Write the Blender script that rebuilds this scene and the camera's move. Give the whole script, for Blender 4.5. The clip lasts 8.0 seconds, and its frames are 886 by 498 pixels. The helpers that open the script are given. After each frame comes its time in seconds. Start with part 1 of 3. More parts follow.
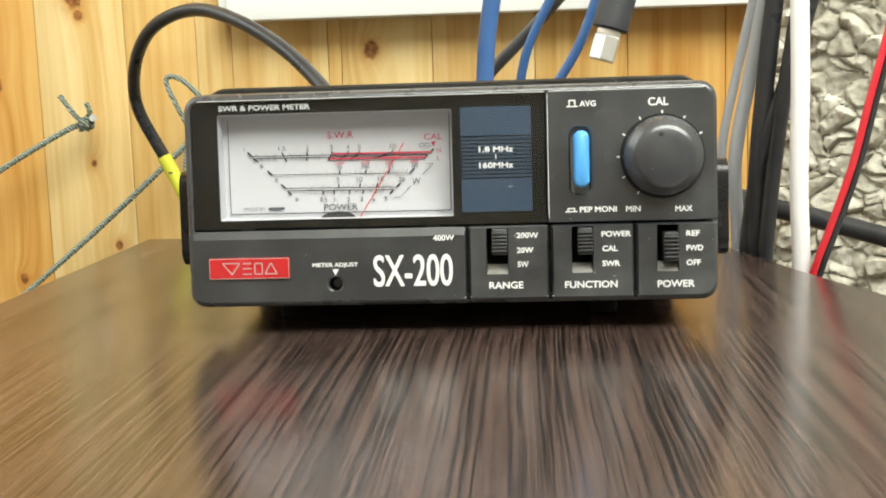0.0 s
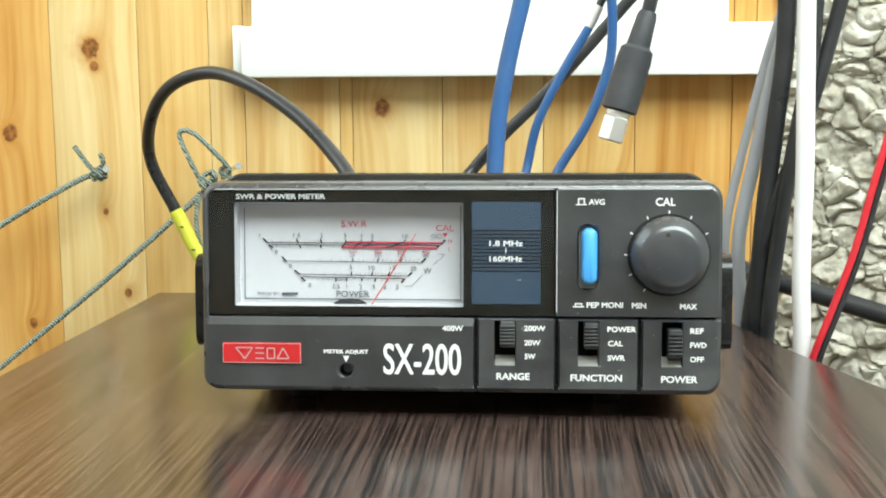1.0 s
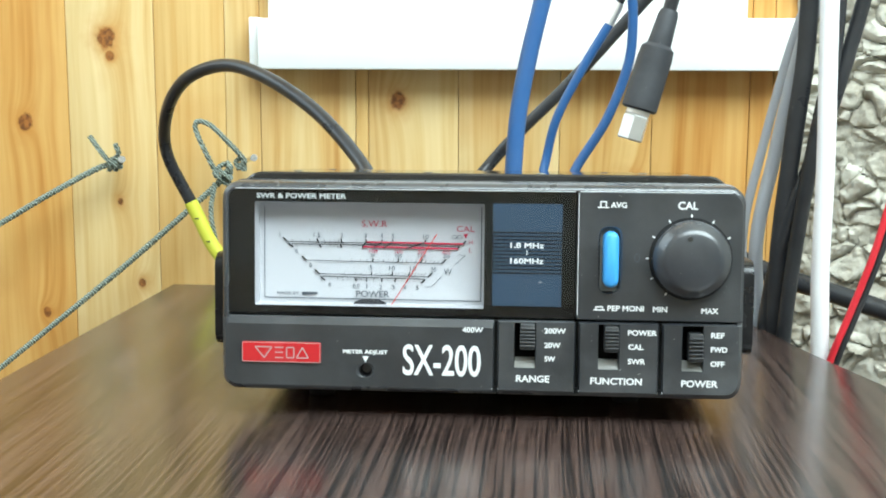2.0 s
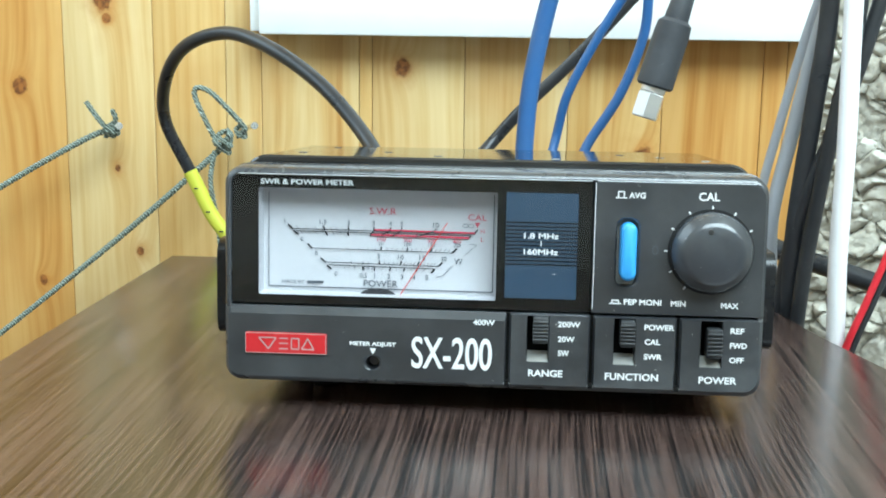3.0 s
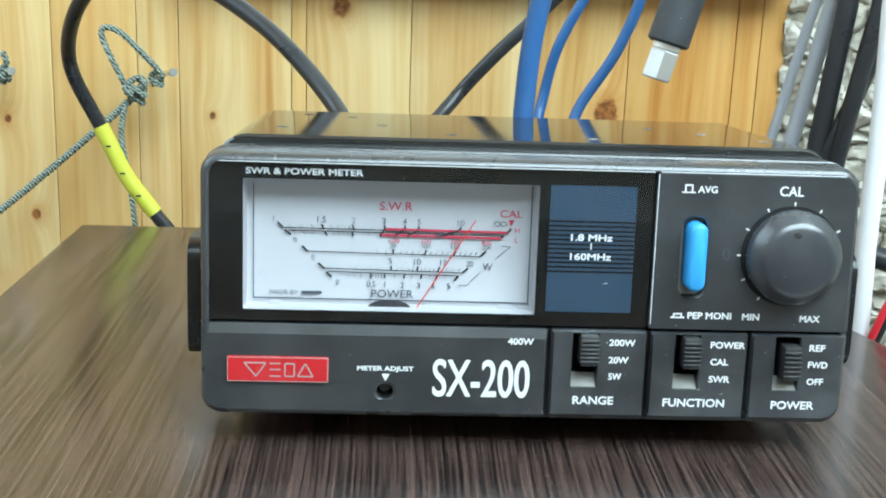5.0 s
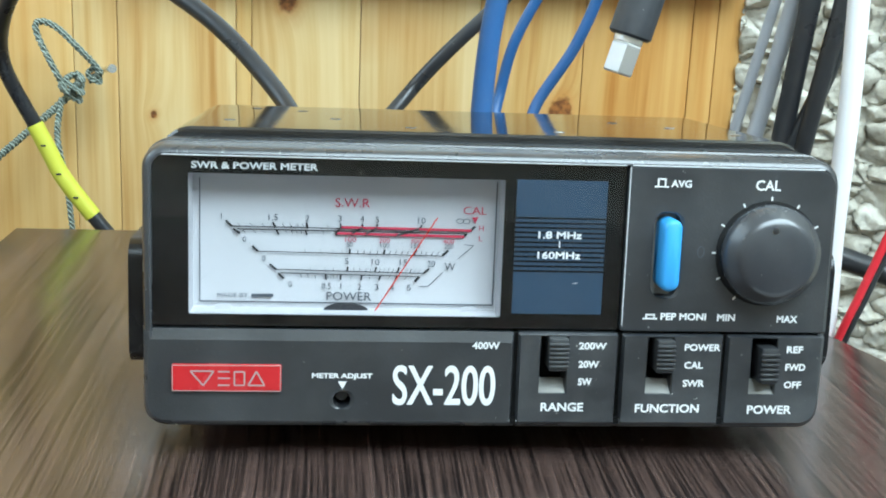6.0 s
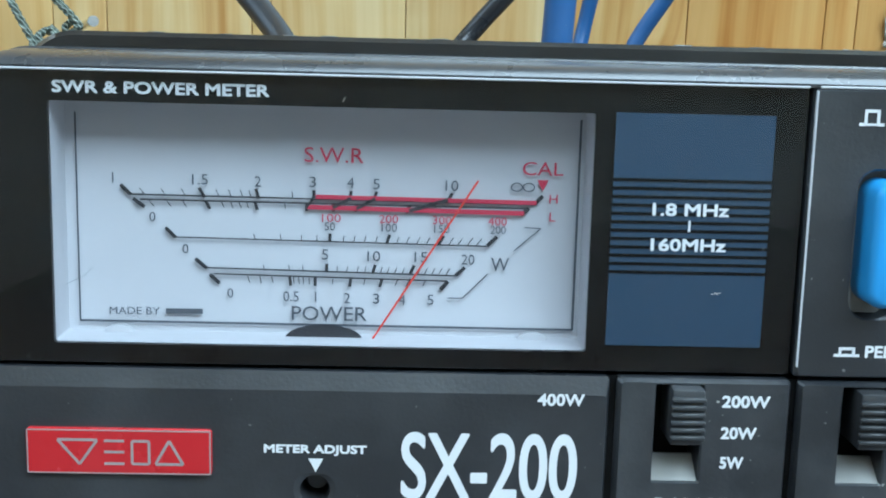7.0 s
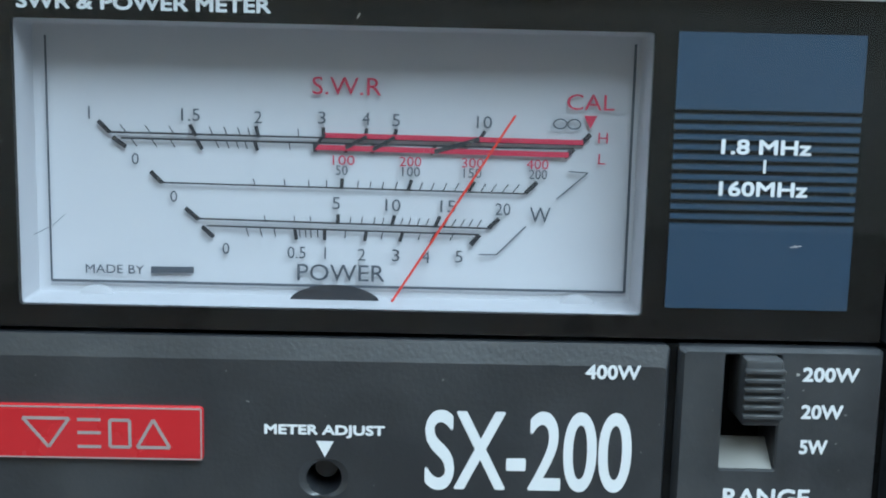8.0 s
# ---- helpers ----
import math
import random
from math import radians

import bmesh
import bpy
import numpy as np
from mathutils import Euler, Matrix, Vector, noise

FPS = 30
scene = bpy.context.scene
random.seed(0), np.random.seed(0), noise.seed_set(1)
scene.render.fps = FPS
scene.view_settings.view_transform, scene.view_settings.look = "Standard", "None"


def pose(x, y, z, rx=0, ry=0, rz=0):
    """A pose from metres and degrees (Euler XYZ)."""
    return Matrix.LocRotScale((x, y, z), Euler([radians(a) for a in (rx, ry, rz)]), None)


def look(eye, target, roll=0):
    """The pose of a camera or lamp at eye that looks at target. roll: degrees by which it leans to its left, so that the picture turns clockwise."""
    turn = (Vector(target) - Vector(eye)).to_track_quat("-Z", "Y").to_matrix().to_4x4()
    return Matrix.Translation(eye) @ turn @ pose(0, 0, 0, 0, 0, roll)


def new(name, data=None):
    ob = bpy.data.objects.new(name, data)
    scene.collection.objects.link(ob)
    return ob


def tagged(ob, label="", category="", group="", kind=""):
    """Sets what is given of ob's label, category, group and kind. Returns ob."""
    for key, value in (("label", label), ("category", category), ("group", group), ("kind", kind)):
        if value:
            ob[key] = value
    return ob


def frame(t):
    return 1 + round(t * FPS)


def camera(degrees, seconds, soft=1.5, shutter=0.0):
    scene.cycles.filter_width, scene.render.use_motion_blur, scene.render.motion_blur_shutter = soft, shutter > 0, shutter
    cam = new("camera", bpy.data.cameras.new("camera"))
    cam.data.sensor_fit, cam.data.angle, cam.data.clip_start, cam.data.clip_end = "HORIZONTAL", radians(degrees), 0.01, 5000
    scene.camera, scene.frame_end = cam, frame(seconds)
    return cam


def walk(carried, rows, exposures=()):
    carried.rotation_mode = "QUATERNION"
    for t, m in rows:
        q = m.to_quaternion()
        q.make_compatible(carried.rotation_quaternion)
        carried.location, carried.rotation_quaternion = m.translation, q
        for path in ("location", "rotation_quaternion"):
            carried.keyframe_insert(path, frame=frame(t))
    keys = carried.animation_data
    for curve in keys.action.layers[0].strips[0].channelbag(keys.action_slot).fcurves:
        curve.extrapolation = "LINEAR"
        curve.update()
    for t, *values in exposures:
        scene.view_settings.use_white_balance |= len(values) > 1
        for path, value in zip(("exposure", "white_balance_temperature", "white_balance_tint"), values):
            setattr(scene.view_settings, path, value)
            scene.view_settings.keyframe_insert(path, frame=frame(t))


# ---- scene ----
# The camera and its way: seconds, place in metres, turn, tilt and lean in degrees.
cam = camera(40.94, 8.0, soft=1.9)
PATH = [
    (0.0, 0.0216, -0.3391, 0.0759, 4.07, -8.47, -1.79),
    (0.5, 0.0224, -0.3349, 0.0935, 4.18, -8.19, -0.96),
    (1.0, 0.0195, -0.3438, 0.0992, 4.08, -7.74, -0.34),
    (1.5, 0.0174, -0.3466, 0.0997, 4.29, -7.74, -0.06),
    (3.0, 0.0098, -0.3285, 0.1137, 4.20, -10.97, 0.75),
    (3.5, 0.0083, -0.3276, 0.1104, 3.76, -11.24, 0.54),
    (4.0, 0.0098, -0.2844, 0.1086, 4.00, -13.14, -0.30),
    (4.2, -0.0010, -0.2630, 0.1062, 2.47, -13.26, -0.09),
    (5.3, -0.0372, -0.2675, 0.1235, -3.90, -14.90, 2.45),
    (5.5, -0.0361, -0.2703, 0.1213, -4.47, -14.38, 2.43),
    (6.0, -0.0380, -0.2490, 0.1145, -5.68, -14.24, 2.42),
    (6.5, -0.0300, -0.1884, 0.1036, -4.50, -16.80, 2.00),
    (7.0, -0.0228, -0.1437, 0.0845, -1.72, -13.95, 1.60),
    (7.5, -0.0231, -0.1193, 0.0793, -1.48, -14.59, 1.67),
    (8.0, -0.0240, -0.1235, 0.0711, -1.05, -13.07, 1.43),
]
EXPOSURES = [(0.0, 0.66, 7000, 1), (0.5, 0.74, 6600, -2), (1.0, 0.72, 6300, -4), (1.5, 0.72, 6050, -5), (3.5, 0.66, 5380, -8), (4.0, 0.70, 5350, -8), (5.5, 0.60, 5400, -8), (6.5, 0.45, 5380, -6), (7.0, 0.20, 4980, -6), (7.5, 0.20, 4990, -7), (8.0, 0.06, 5120, -5)]
walk(cam, [(t, pose(x, y, z, 90 + pitch, 0, yaw) @ pose(0, 0, 0, 0, 0, roll)) for t, x, y, z, yaw, pitch, roll in PATH], EXPOSURES)

# ---- light: sky and two lamps for assumed windows out of view ----
world = bpy.data.worlds.new("daylight")
scene.world = world
world.use_nodes = True
sky = world.node_tree.nodes.new("ShaderNodeTexSky")
sky.sky_type = "NISHITA"
sky.sun_disc = False
sky.sun_elevation, sky.sun_rotation = radians(38), radians(200)
world.node_tree.links.new(sky.outputs[0], world.node_tree.nodes["Background"].inputs[0])
world.node_tree.nodes["Background"].inputs[1].default_value = 0.12


def area_lamp(name, m, width, height, watts, colour=(1, 1, 1)):
    data = bpy.data.lights.new(name, "AREA")
    data.shape, data.size, data.size_y, data.energy, data.color = "RECTANGLE", width, height, watts, colour
    ob = new(name, data)
    ob.matrix_world = m
    return ob


# Neither window is in view; lamps are placed and sized for brightness balance.
area_lamp("unseen_window_lamp", look((0.5, -0.77, 1.22), (0.0, 0.1, 0.05)), 1.6, 0.9, 38)
area_lamp("unseen_side_lamp", look((-1.27, -0.12, 1.0), (0, 0.1, 0.05)), 0.8, 0.95, 5.5)


# ---- materials ----
def material(name, colour=(0.5, 0.5, 0.5), rough=0.5, metal=0.0, spec=0.5):
    m = bpy.data.materials.new(name)
    m.use_nodes = True
    b = m.node_tree.nodes["Principled BSDF"]
    b.inputs["Base Color"].default_value = (*colour, 1)
    b.inputs["Roughness"].default_value, b.inputs["Metallic"].default_value = rough, metal
    b.inputs["Specular IOR Level"].default_value = spec
    return m


class Nodes:
    """Short hand for building a node tree."""

    def __init__(self, m):
        self.tree, self.b = m.node_tree, m.node_tree.nodes["Principled BSDF"]

    def put(self, kind, links=(), **values):
        n = self.tree.nodes.new("ShaderNode" + kind)
        for key, value in values.items():
            setattr_plain(n, key, value)
        for slot, source in links:
            if isinstance(source, bpy.types.NodeSocket):
                self.tree.links.new(source, n.inputs[slot])
            else:
                n.inputs[slot].default_value = source
        return n

    def to(self, slot, source):
        self.tree.links.new(source, self.b.inputs[slot])

    def ramp(self, source, stops):
        n = self.tree.nodes.new("ShaderNodeValToRGB")
        self.tree.links.new(source, n.inputs[0])
        e = n.color_ramp.elements
        while len(e) < len(stops):
            e.new(0.5)
        for k, (at, c) in enumerate(stops):
            e[k].position, e[k].color = at, (*c, 1) if len(c) == 3 else c
        return n.outputs[0]

    def mix(self, factor, a, b, blend="MIX"):
        n = self.tree.nodes.new("ShaderNodeMix")
        n.data_type, n.blend_type = "RGBA", blend
        for slot, source in ((0, factor), (6, a), (7, b)):
            if isinstance(source, bpy.types.NodeSocket):
                self.tree.links.new(source, n.inputs[slot])
            else:
                n.inputs[slot].default_value = source if slot == 0 else (*source, 1)
        return n.outputs[2]

    def math(self, operation, a, b=0.0):
        n = self.tree.nodes.new("ShaderNodeMath")
        n.operation = operation
        for slot, source in ((0, a), (1, b)):
            if isinstance(source, bpy.types.NodeSocket):
                self.tree.links.new(source, n.inputs[slot])
            else:
                n.inputs[slot].default_value = source
        return n.outputs[0]

    def bump(self, height, strength, distance):
        n = self.put("Bump", [("Height", height), ("Strength", strength), ("Distance", distance)])
        self.to("Normal", n.outputs[0])


def setattr_plain(n, key, value):
    if key == "noise_dimensions":
        n.noise_dimensions = value
    elif key == "feature":
        n.feature = value
    elif key == "wave_type":
        n.wave_type = value
    elif key == "bands_direction":
        n.bands_direction = value


def noise_of(n, vector, scale, detail=4.0, rough=0.55, distort=0.0):
    return n.put("TexNoise", [("Vector", vector), ("Scale", scale), ("Detail", detail), ("Roughness", rough), ("Distortion", distort)]).outputs[0]


def worn(name, colour, rough, spec=0.5, grain=900.0, relief=0.25, dust=0.06, metal=0.0, uneven=0.22):
    """Moulded or painted surface with fine grain, uneven gloss and specks of dust."""
    m = material(name, colour, rough, metal, spec)
    n = Nodes(m)
    at = n.put("TexCoord").outputs["Object"]
    fine = noise_of(n, at, grain, 3)
    broad = noise_of(n, at, 45.0, 5, 0.6)
    specks = n.ramp(noise_of(n, at, 1150.0, 1, 0.5), [(0.775, (0, 0, 0)), (0.82, (1, 1, 1))])
    film = n.ramp(broad, [(0.42, (0, 0, 0)), (0.72, (1, 1, 1))])
    base = n.mix(n.math("MULTIPLY", film, dust), colour, (0.30, 0.31, 0.32))
    base = n.mix(n.math("MULTIPLY", specks, min(0.9, dust * 5.0)), base, (0.5, 0.49, 0.46))
    n.to("Base Color", base)
    n.to("Roughness", n.math("ADD", n.math("MULTIPLY", broad, uneven), max(0.02, rough - uneven / 2)))
    n.bump(fine, relief, 0.0001)
    return m


def wenge():
    """Dark laminate with fine stripes that run along y."""
    m = material("dark_wenge_laminate", (0.05, 0.03, 0.025), 0.26, 0, 0.7)
    n = Nodes(m)
    at = n.put("NewGeometry").outputs["Position"]
    bend = n.put("Mapping", [("Vector", at), ("Scale", (4.0, 3.2, 4.0))]).outputs[0]
    shift = noise_of(n, bend, 2.4, 2)
    moved = n.put("VectorMath", [(0, at), (1, n.put("CombineXYZ", [(0, n.math("MULTIPLY", shift, 0.004))]).outputs[0])]).outputs[0]
    long = n.put("Mapping", [("Vector", moved), ("Scale", (880.0, 8.0, 880.0))]).outputs[0]
    thin = n.put("Mapping", [("Vector", moved), ("Scale", (2200.0, 26.0, 2200.0))]).outputs[0]
    wide = n.put("Mapping", [("Vector", moved), ("Scale", (90.0, 3.0, 90.0))]).outputs[0]
    a, b, c = noise_of(n, long, 1.0, 4, 0.6), noise_of(n, thin, 1.0, 2, 0.6), noise_of(n, wide, 1.0, 3, 0.5)
    grain = n.math("ADD", n.math("MULTIPLY", a, 0.60), n.math("ADD", n.math("MULTIPLY", b, 0.22), n.math("MULTIPLY", c, 0.18)))
    col = n.ramp(grain, [(0.41, (0.007, 0.005, 0.005)), (0.465, (0.022, 0.015, 0.013)), (0.505, (0.060, 0.038, 0.032)), (0.63, (0.105, 0.069, 0.058))])
    lint = n.ramp(noise_of(n, at, 420.0, 2), [(0.755, (0, 0, 0)), (0.785, (1, 1, 1))])
    n.to("Base Color", n.mix(n.math("MULTIPLY", lint, 0.35), col, (0.5, 0.47, 0.43)))
    n.to("Roughness", n.math("ADD", n.math("MULTIPLY", a, 0.14), 0.17))
    n.bump(a, 0.08, 0.0002)
    n.b.inputs["Coat Weight"].default_value, n.b.inputs["Coat Roughness"].default_value = 0.3, 0.18
    return m


KNOTS = [(-0.263, 0.076, 0.0036), (-0.216, 0.121, 0.0044), (-0.058, 0.0893, 0.0036), (-0.211, 0.033, 0.0018), (-0.117, 0.037, 0.0014), (0.067, 0.043, 0.0050), (-0.214, 0.112, 0.0022), (-0.20, -0.012, 0.0024), (-0.255, -0.03, 0.0024)]


def pine():
    """Varnished pine, grain along z, with knots at their places on the wall."""
    m = material("varnished_pine", (0.6, 0.33, 0.11), 0.42, 0, 0.4)
    n = Nodes(m)
    at = n.put("NewGeometry").outputs["Position"]
    chance = n.put("ObjectInfo").outputs["Random"]
    shift = n.put("CombineXYZ", [(0, n.math("MULTIPLY", chance, 3.0)), (2, n.math("MULTIPLY", chance, 7.0))]).outputs[0]
    own = n.put("VectorMath", [(0, at), (1, shift)]).outputs[0]
    mask = None
    for x, z, r in KNOTS:
        flat = n.put("Mapping", [("Vector", at), ("Location", (-x, 0, -z * 0.8)), ("Scale", (1, 0, 0.8))]).outputs[0]
        away = n.put("VectorMath", [(0, flat)])
        away.operation = "LENGTH"
        near = n.math("DIVIDE", r, n.math("ADD", away.outputs["Value"], 0.0004))
        mask = near if mask is None else n.math("MAXIMUM", mask, near)
    swirl = n.math("MULTIPLY", n.math("MINIMUM", mask, 1.5), 0.55)
    pull = n.put("CombineXYZ", [(0, n.math("MULTIPLY", swirl, 0.02))]).outputs[0]
    own = n.put("VectorMath", [(0, own), (1, pull)]).outputs[0]
    wide = n.put("Mapping", [("Vector", own), ("Scale", (58.0, 58.0, 1.9))]).outputs[0]
    fine = n.put("Mapping", [("Vector", own), ("Scale", (260.0, 260.0, 9.0))]).outputs[0]
    a, b = noise_of(n, wide, 1.0, 3, 0.5, 0.6), noise_of(n, fine, 1.0, 3, 0.6)
    grain = n.math("ADD", n.math("MULTIPLY", a, 0.60), n.math("MULTIPLY", b, 0.40))
    col = n.ramp(grain, [(0.33, (0.49, 0.26, 0.075)), (0.45, (0.64, 0.42, 0.165)), (0.56, (0.72, 0.535, 0.255)), (0.70, (0.78, 0.61, 0.33))])
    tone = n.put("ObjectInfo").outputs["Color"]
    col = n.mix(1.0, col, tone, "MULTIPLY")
    blotch = n.ramp(noise_of(n, own, 14.0, 3), [(0.55, (0, 0, 0)), (0.75, (1, 1, 1))])
    col = n.mix(n.math("MULTIPLY", blotch, 0.40), col, (0.52, 0.26, 0.07))
    rough_edge = n.math("MULTIPLY", n.math("SUBTRACT", noise_of(n, at, 160.0, 3), 0.5), 1.1)
    mask = n.math("ADD", mask, n.math("MULTIPLY", rough_edge, n.math("MINIMUM", mask, 1.0)))
    halo = n.ramp(mask, [(0.30, (0, 0, 0)), (0.75, (1, 1, 1))])
    heart = n.ramp(mask, [(0.75, (0, 0, 0)), (1.5, (1, 1, 1))])
    col = n.mix(n.math("MULTIPLY", halo, 0.55), col, (0.50, 0.22, 0.045))
    col = n.mix(n.math("MULTIPLY", heart, 0.9), col, n.ramp(noise_of(n, at, 420.0, 3), [(0.35, (0.10, 0.030, 0.010)), (0.65, (0.34, 0.125, 0.030))]))
    n.to("Base Color", col)
    n.to("Roughness", n.math("ADD", n.math("MULTIPLY", b, 0.2), 0.32))
    n.bump(grain, 0.2, 0.0006)
    return m


def stucco():
    m = material("rough_stone_plaster", (0.5, 0.49, 0.45), 0.85, 0, 0.25)
    n = Nodes(m)
    at = n.put("NewGeometry").outputs["Position"]
    cell = n.put("TexVoronoi", [("Vector", at), ("Scale", 90.0)]).outputs["Color"]
    a, b = noise_of(n, at, 55.0, 5, 0.65), noise_of(n, at, 600.0, 4, 0.6)
    col = n.ramp(a, [(0.30, (0.33, 0.30, 0.24)), (0.5, (0.58, 0.56, 0.49)), (0.68, (0.72, 0.70, 0.64))])
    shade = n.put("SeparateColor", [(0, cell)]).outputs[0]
    col = n.mix(0.5, col, n.ramp(shade, [(0.0, (0.60, 0.56, 0.47)), (1.0, (1.0, 1.0, 0.96))]), "MULTIPLY")
    n.to("Base Color", col)
    n.bump(n.math("ADD", n.math("MULTIPLY", a, 0.6), n.math("MULTIPLY", b, 0.4)), 0.8, 0.0016)
    return m


def rope_fibre():
    m = material("twisted_green_cord", (0.3, 0.36, 0.32), 0.85, 0, 0.2)
    n = Nodes(m)
    at = n.put("NewGeometry").outputs["Position"]
    w = n.put("TexWave", [("Vector", at), ("Scale", 300.0), ("Distortion", 4.0), ("Detail", 2.0)], bands_direction="DIAGONAL").outputs[1]
    n.to("Base Color", n.ramp(w, [(0.15, (0.15, 0.18, 0.15)), (0.5, (0.26, 0.31, 0.265)), (0.85, (0.40, 0.45, 0.395))]))
    n.bump(w, 0.8, 0.0008)
    return m


def clear_cover():
    """Clear acrylic: lets light through, with a faint mirror sheen."""
    m = bpy.data.materials.new("clear_acrylic")
    m.use_nodes = True
    t = m.node_tree
    t.nodes.remove(t.nodes["Principled BSDF"])
    out = t.nodes["Material Output"]
    through_it, gloss, mixed, edge = (t.nodes.new("ShaderNode" + k) for k in ("BsdfTransparent", "BsdfGlossy", "MixShader", "Fresnel"))
    through_it.inputs[0].default_value = (0.95, 0.96, 0.97, 1)
    gloss.inputs["Roughness"].default_value = 0.03
    edge.inputs[0].default_value = 1.45
    t.links.new(edge.outputs[0], mixed.inputs[0])
    t.links.new(through_it.outputs[0], mixed.inputs[1])
    t.links.new(gloss.outputs[0], mixed.inputs[2])
    t.links.new(mixed.outputs[0], out.inputs[0])
    return m


WENGE, PINE, STUCCO, CORD, CLEAR = wenge(), pine(), stucco(), rope_fibre(), clear_cover()
PLASTIC = worn("black_moulded_plastic", (0.024, 0.026, 0.030), 0.36, 0.9, 1700, 0.45, 0.09)
SWITCH_PLATE = worn("dusty_black_switch_plate", (0.024, 0.026, 0.030), 0.36, 0.9, 1700, 0.45, 0.17)
BEZEL = worn("dark_grey_bezel_plastic", (0.038, 0.040, 0.045), 0.28, 0.8, 1300, 0.25, 0.10)
PAINT = worn("gloss_black_enamel", (0.012, 0.012, 0.012), 0.07, 0.9, 700, 0.008, 0.05, uneven=0.06)
KNOB = worn("satin_black_knob_plastic", (0.040, 0.043, 0.050), 0.24, 0.8, 1200, 0.15, 0.08)
GLOSS = worn("gloss_black_panel", (0.004, 0.004, 0.004), 0.3, 0.12, 300, 0.0, 0.035)
EDGE_GLINT = worn("pale_edge_glint", (0.58, 0.59, 0.61), 0.25, 0.6, 500, 0.1, 0.05)
CEILING_WHITE = worn("white_ceiling_paint", (0.82, 0.82, 0.81), 0.8, 0.2, 60, 0.1, 0.02)
BOOT = worn("grey_black_rubber_boot", (0.040, 0.042, 0.048), 0.5, 0.4, 900, 0.2, 0.12)
ARM = worn("gloss_black_bracket_paint", (0.008, 0.008, 0.009), 0.25, 0.4, 600, 0.05, 0.03)
FRAME_GREY = material("dark_screw", (0.10, 0.10, 0.10), 0.4, 0.8)
RUBBER = worn("black_rubber", (0.009, 0.009, 0.009), 0.8, 0.15, 900, 0.3, 0.01)
DARK = material("dark_inside", (0.006, 0.006, 0.006), 0.8)
BLUE_FILM = worn("slate_blue_panel", (0.036, 0.066, 0.112), 0.35, 0.3, 400, 0.0, 0.03)
BLUE_KEY = worn("sky_blue_plastic", (0.085, 0.36, 0.80), 0.32, 0.5, 900, 0.1, 0.03)
RED_BADGE = worn("red_enamel_badge", (0.50, 0.018, 0.024), 0.26, 0.5, 500, 0.04, 0.03)
SILVER = material("dull_silver_print", (0.62, 0.58, 0.57), 0.35, 0.6)
WHITE_INK = material("white_print", (0.78, 0.79, 0.80), 0.6)
BLACK_INK = material("black_print", (0.03, 0.03, 0.035), 0.6)
GREY_INK = material("grey_print", (0.09, 0.10, 0.12), 0.6)
RED_INK = material("red_print", (0.50, 0.03, 0.075), 0.6)
NEEDLE = material("red_needle_paint", (0.72, 0.05, 0.03), 0.45)
SCALE = worn("matt_white_scale", (0.55, 0.545, 0.57), 0.6, 0.3, 800, 0.02, 0.02)
SLIDER = worn("ribbed_black_slider_plastic", (0.030, 0.031, 0.033), 0.42, 0.5, 1500, 0.3, 0.14)
LIP = worn("worn_highlit_slot_grey", (0.27, 0.265, 0.245), 0.5, 0.4, 900, 0.3, 0.2)
STEEL = material("bright_steel", (0.72, 0.72, 0.70), 0.22, 1.0)
NICKEL = worn("nickel_plate", (0.93, 0.92, 0.90), 0.42, 0.5, 400, 0.1, 0.02, 1.0)
WHITE_PAINT = worn("white_painted_board", (0.82, 0.83, 0.82), 0.45, 0.4, 300, 0.1, 0.03)
PLASTER = worn("pale_room_paint", (0.50, 0.50, 0.49), 0.8, 0.2, 60, 0.1, 0.03)
FLOOR_BOARD = worn("brown_floor", (0.16, 0.13, 0.10), 0.5, 0.4, 60, 0.1, 0.05)
BLACK_CABLE = worn("black_cable_sheath", (0.024, 0.025, 0.028), 0.30, 0.5, 700, 0.1, 0.05)
BLUE_CABLE = worn("blue_cable_sheath", (0.032, 0.105, 0.29), 0.36, 0.5, 700, 0.08, 0.06)
GREY_CABLE = worn("grey_cable_sheath", (0.36, 0.37, 0.40), 0.5, 0.4, 700, 0.1, 0.06)
WHITE_CABLE = worn("white_cable_sheath", (0.80, 0.79, 0.80), 0.45, 0.4, 700, 0.1, 0.03)
RED_CABLE = worn("red_cable_sheath", (0.62, 0.02, 0.035), 0.35, 0.5, 700, 0.1, 0.03)
YELLOW = worn("yellow_sleeve", (0.60, 0.61, 0.055), 0.5, 0.4, 700, 0.1, 0.05)


# ---- building helpers ----
MM = 0.001


def mesh_of(name, bm, mat, smooth=False):
    bmesh.ops.recalc_face_normals(bm, faces=bm.faces)
    me = bpy.data.meshes.new(name)
    bm.to_mesh(me)
    bm.free()
    me.materials.append(mat)
    if smooth:
        for p in me.polygons:
            p.use_smooth = True
        me.set_sharp_from_angle(angle=radians(38))
    return me


def part(name, bm, mat, parent, label="", smooth=True):
    ob = new(name, mesh_of(name, bm, mat, smooth))
    ob.parent = parent
    return tagged(ob, label=label)


def thing(name, bm, mat, label, category, group="", kind="", smooth=True):
    return tagged(new(name, mesh_of(name, bm, mat, smooth)), label, category, group, kind)


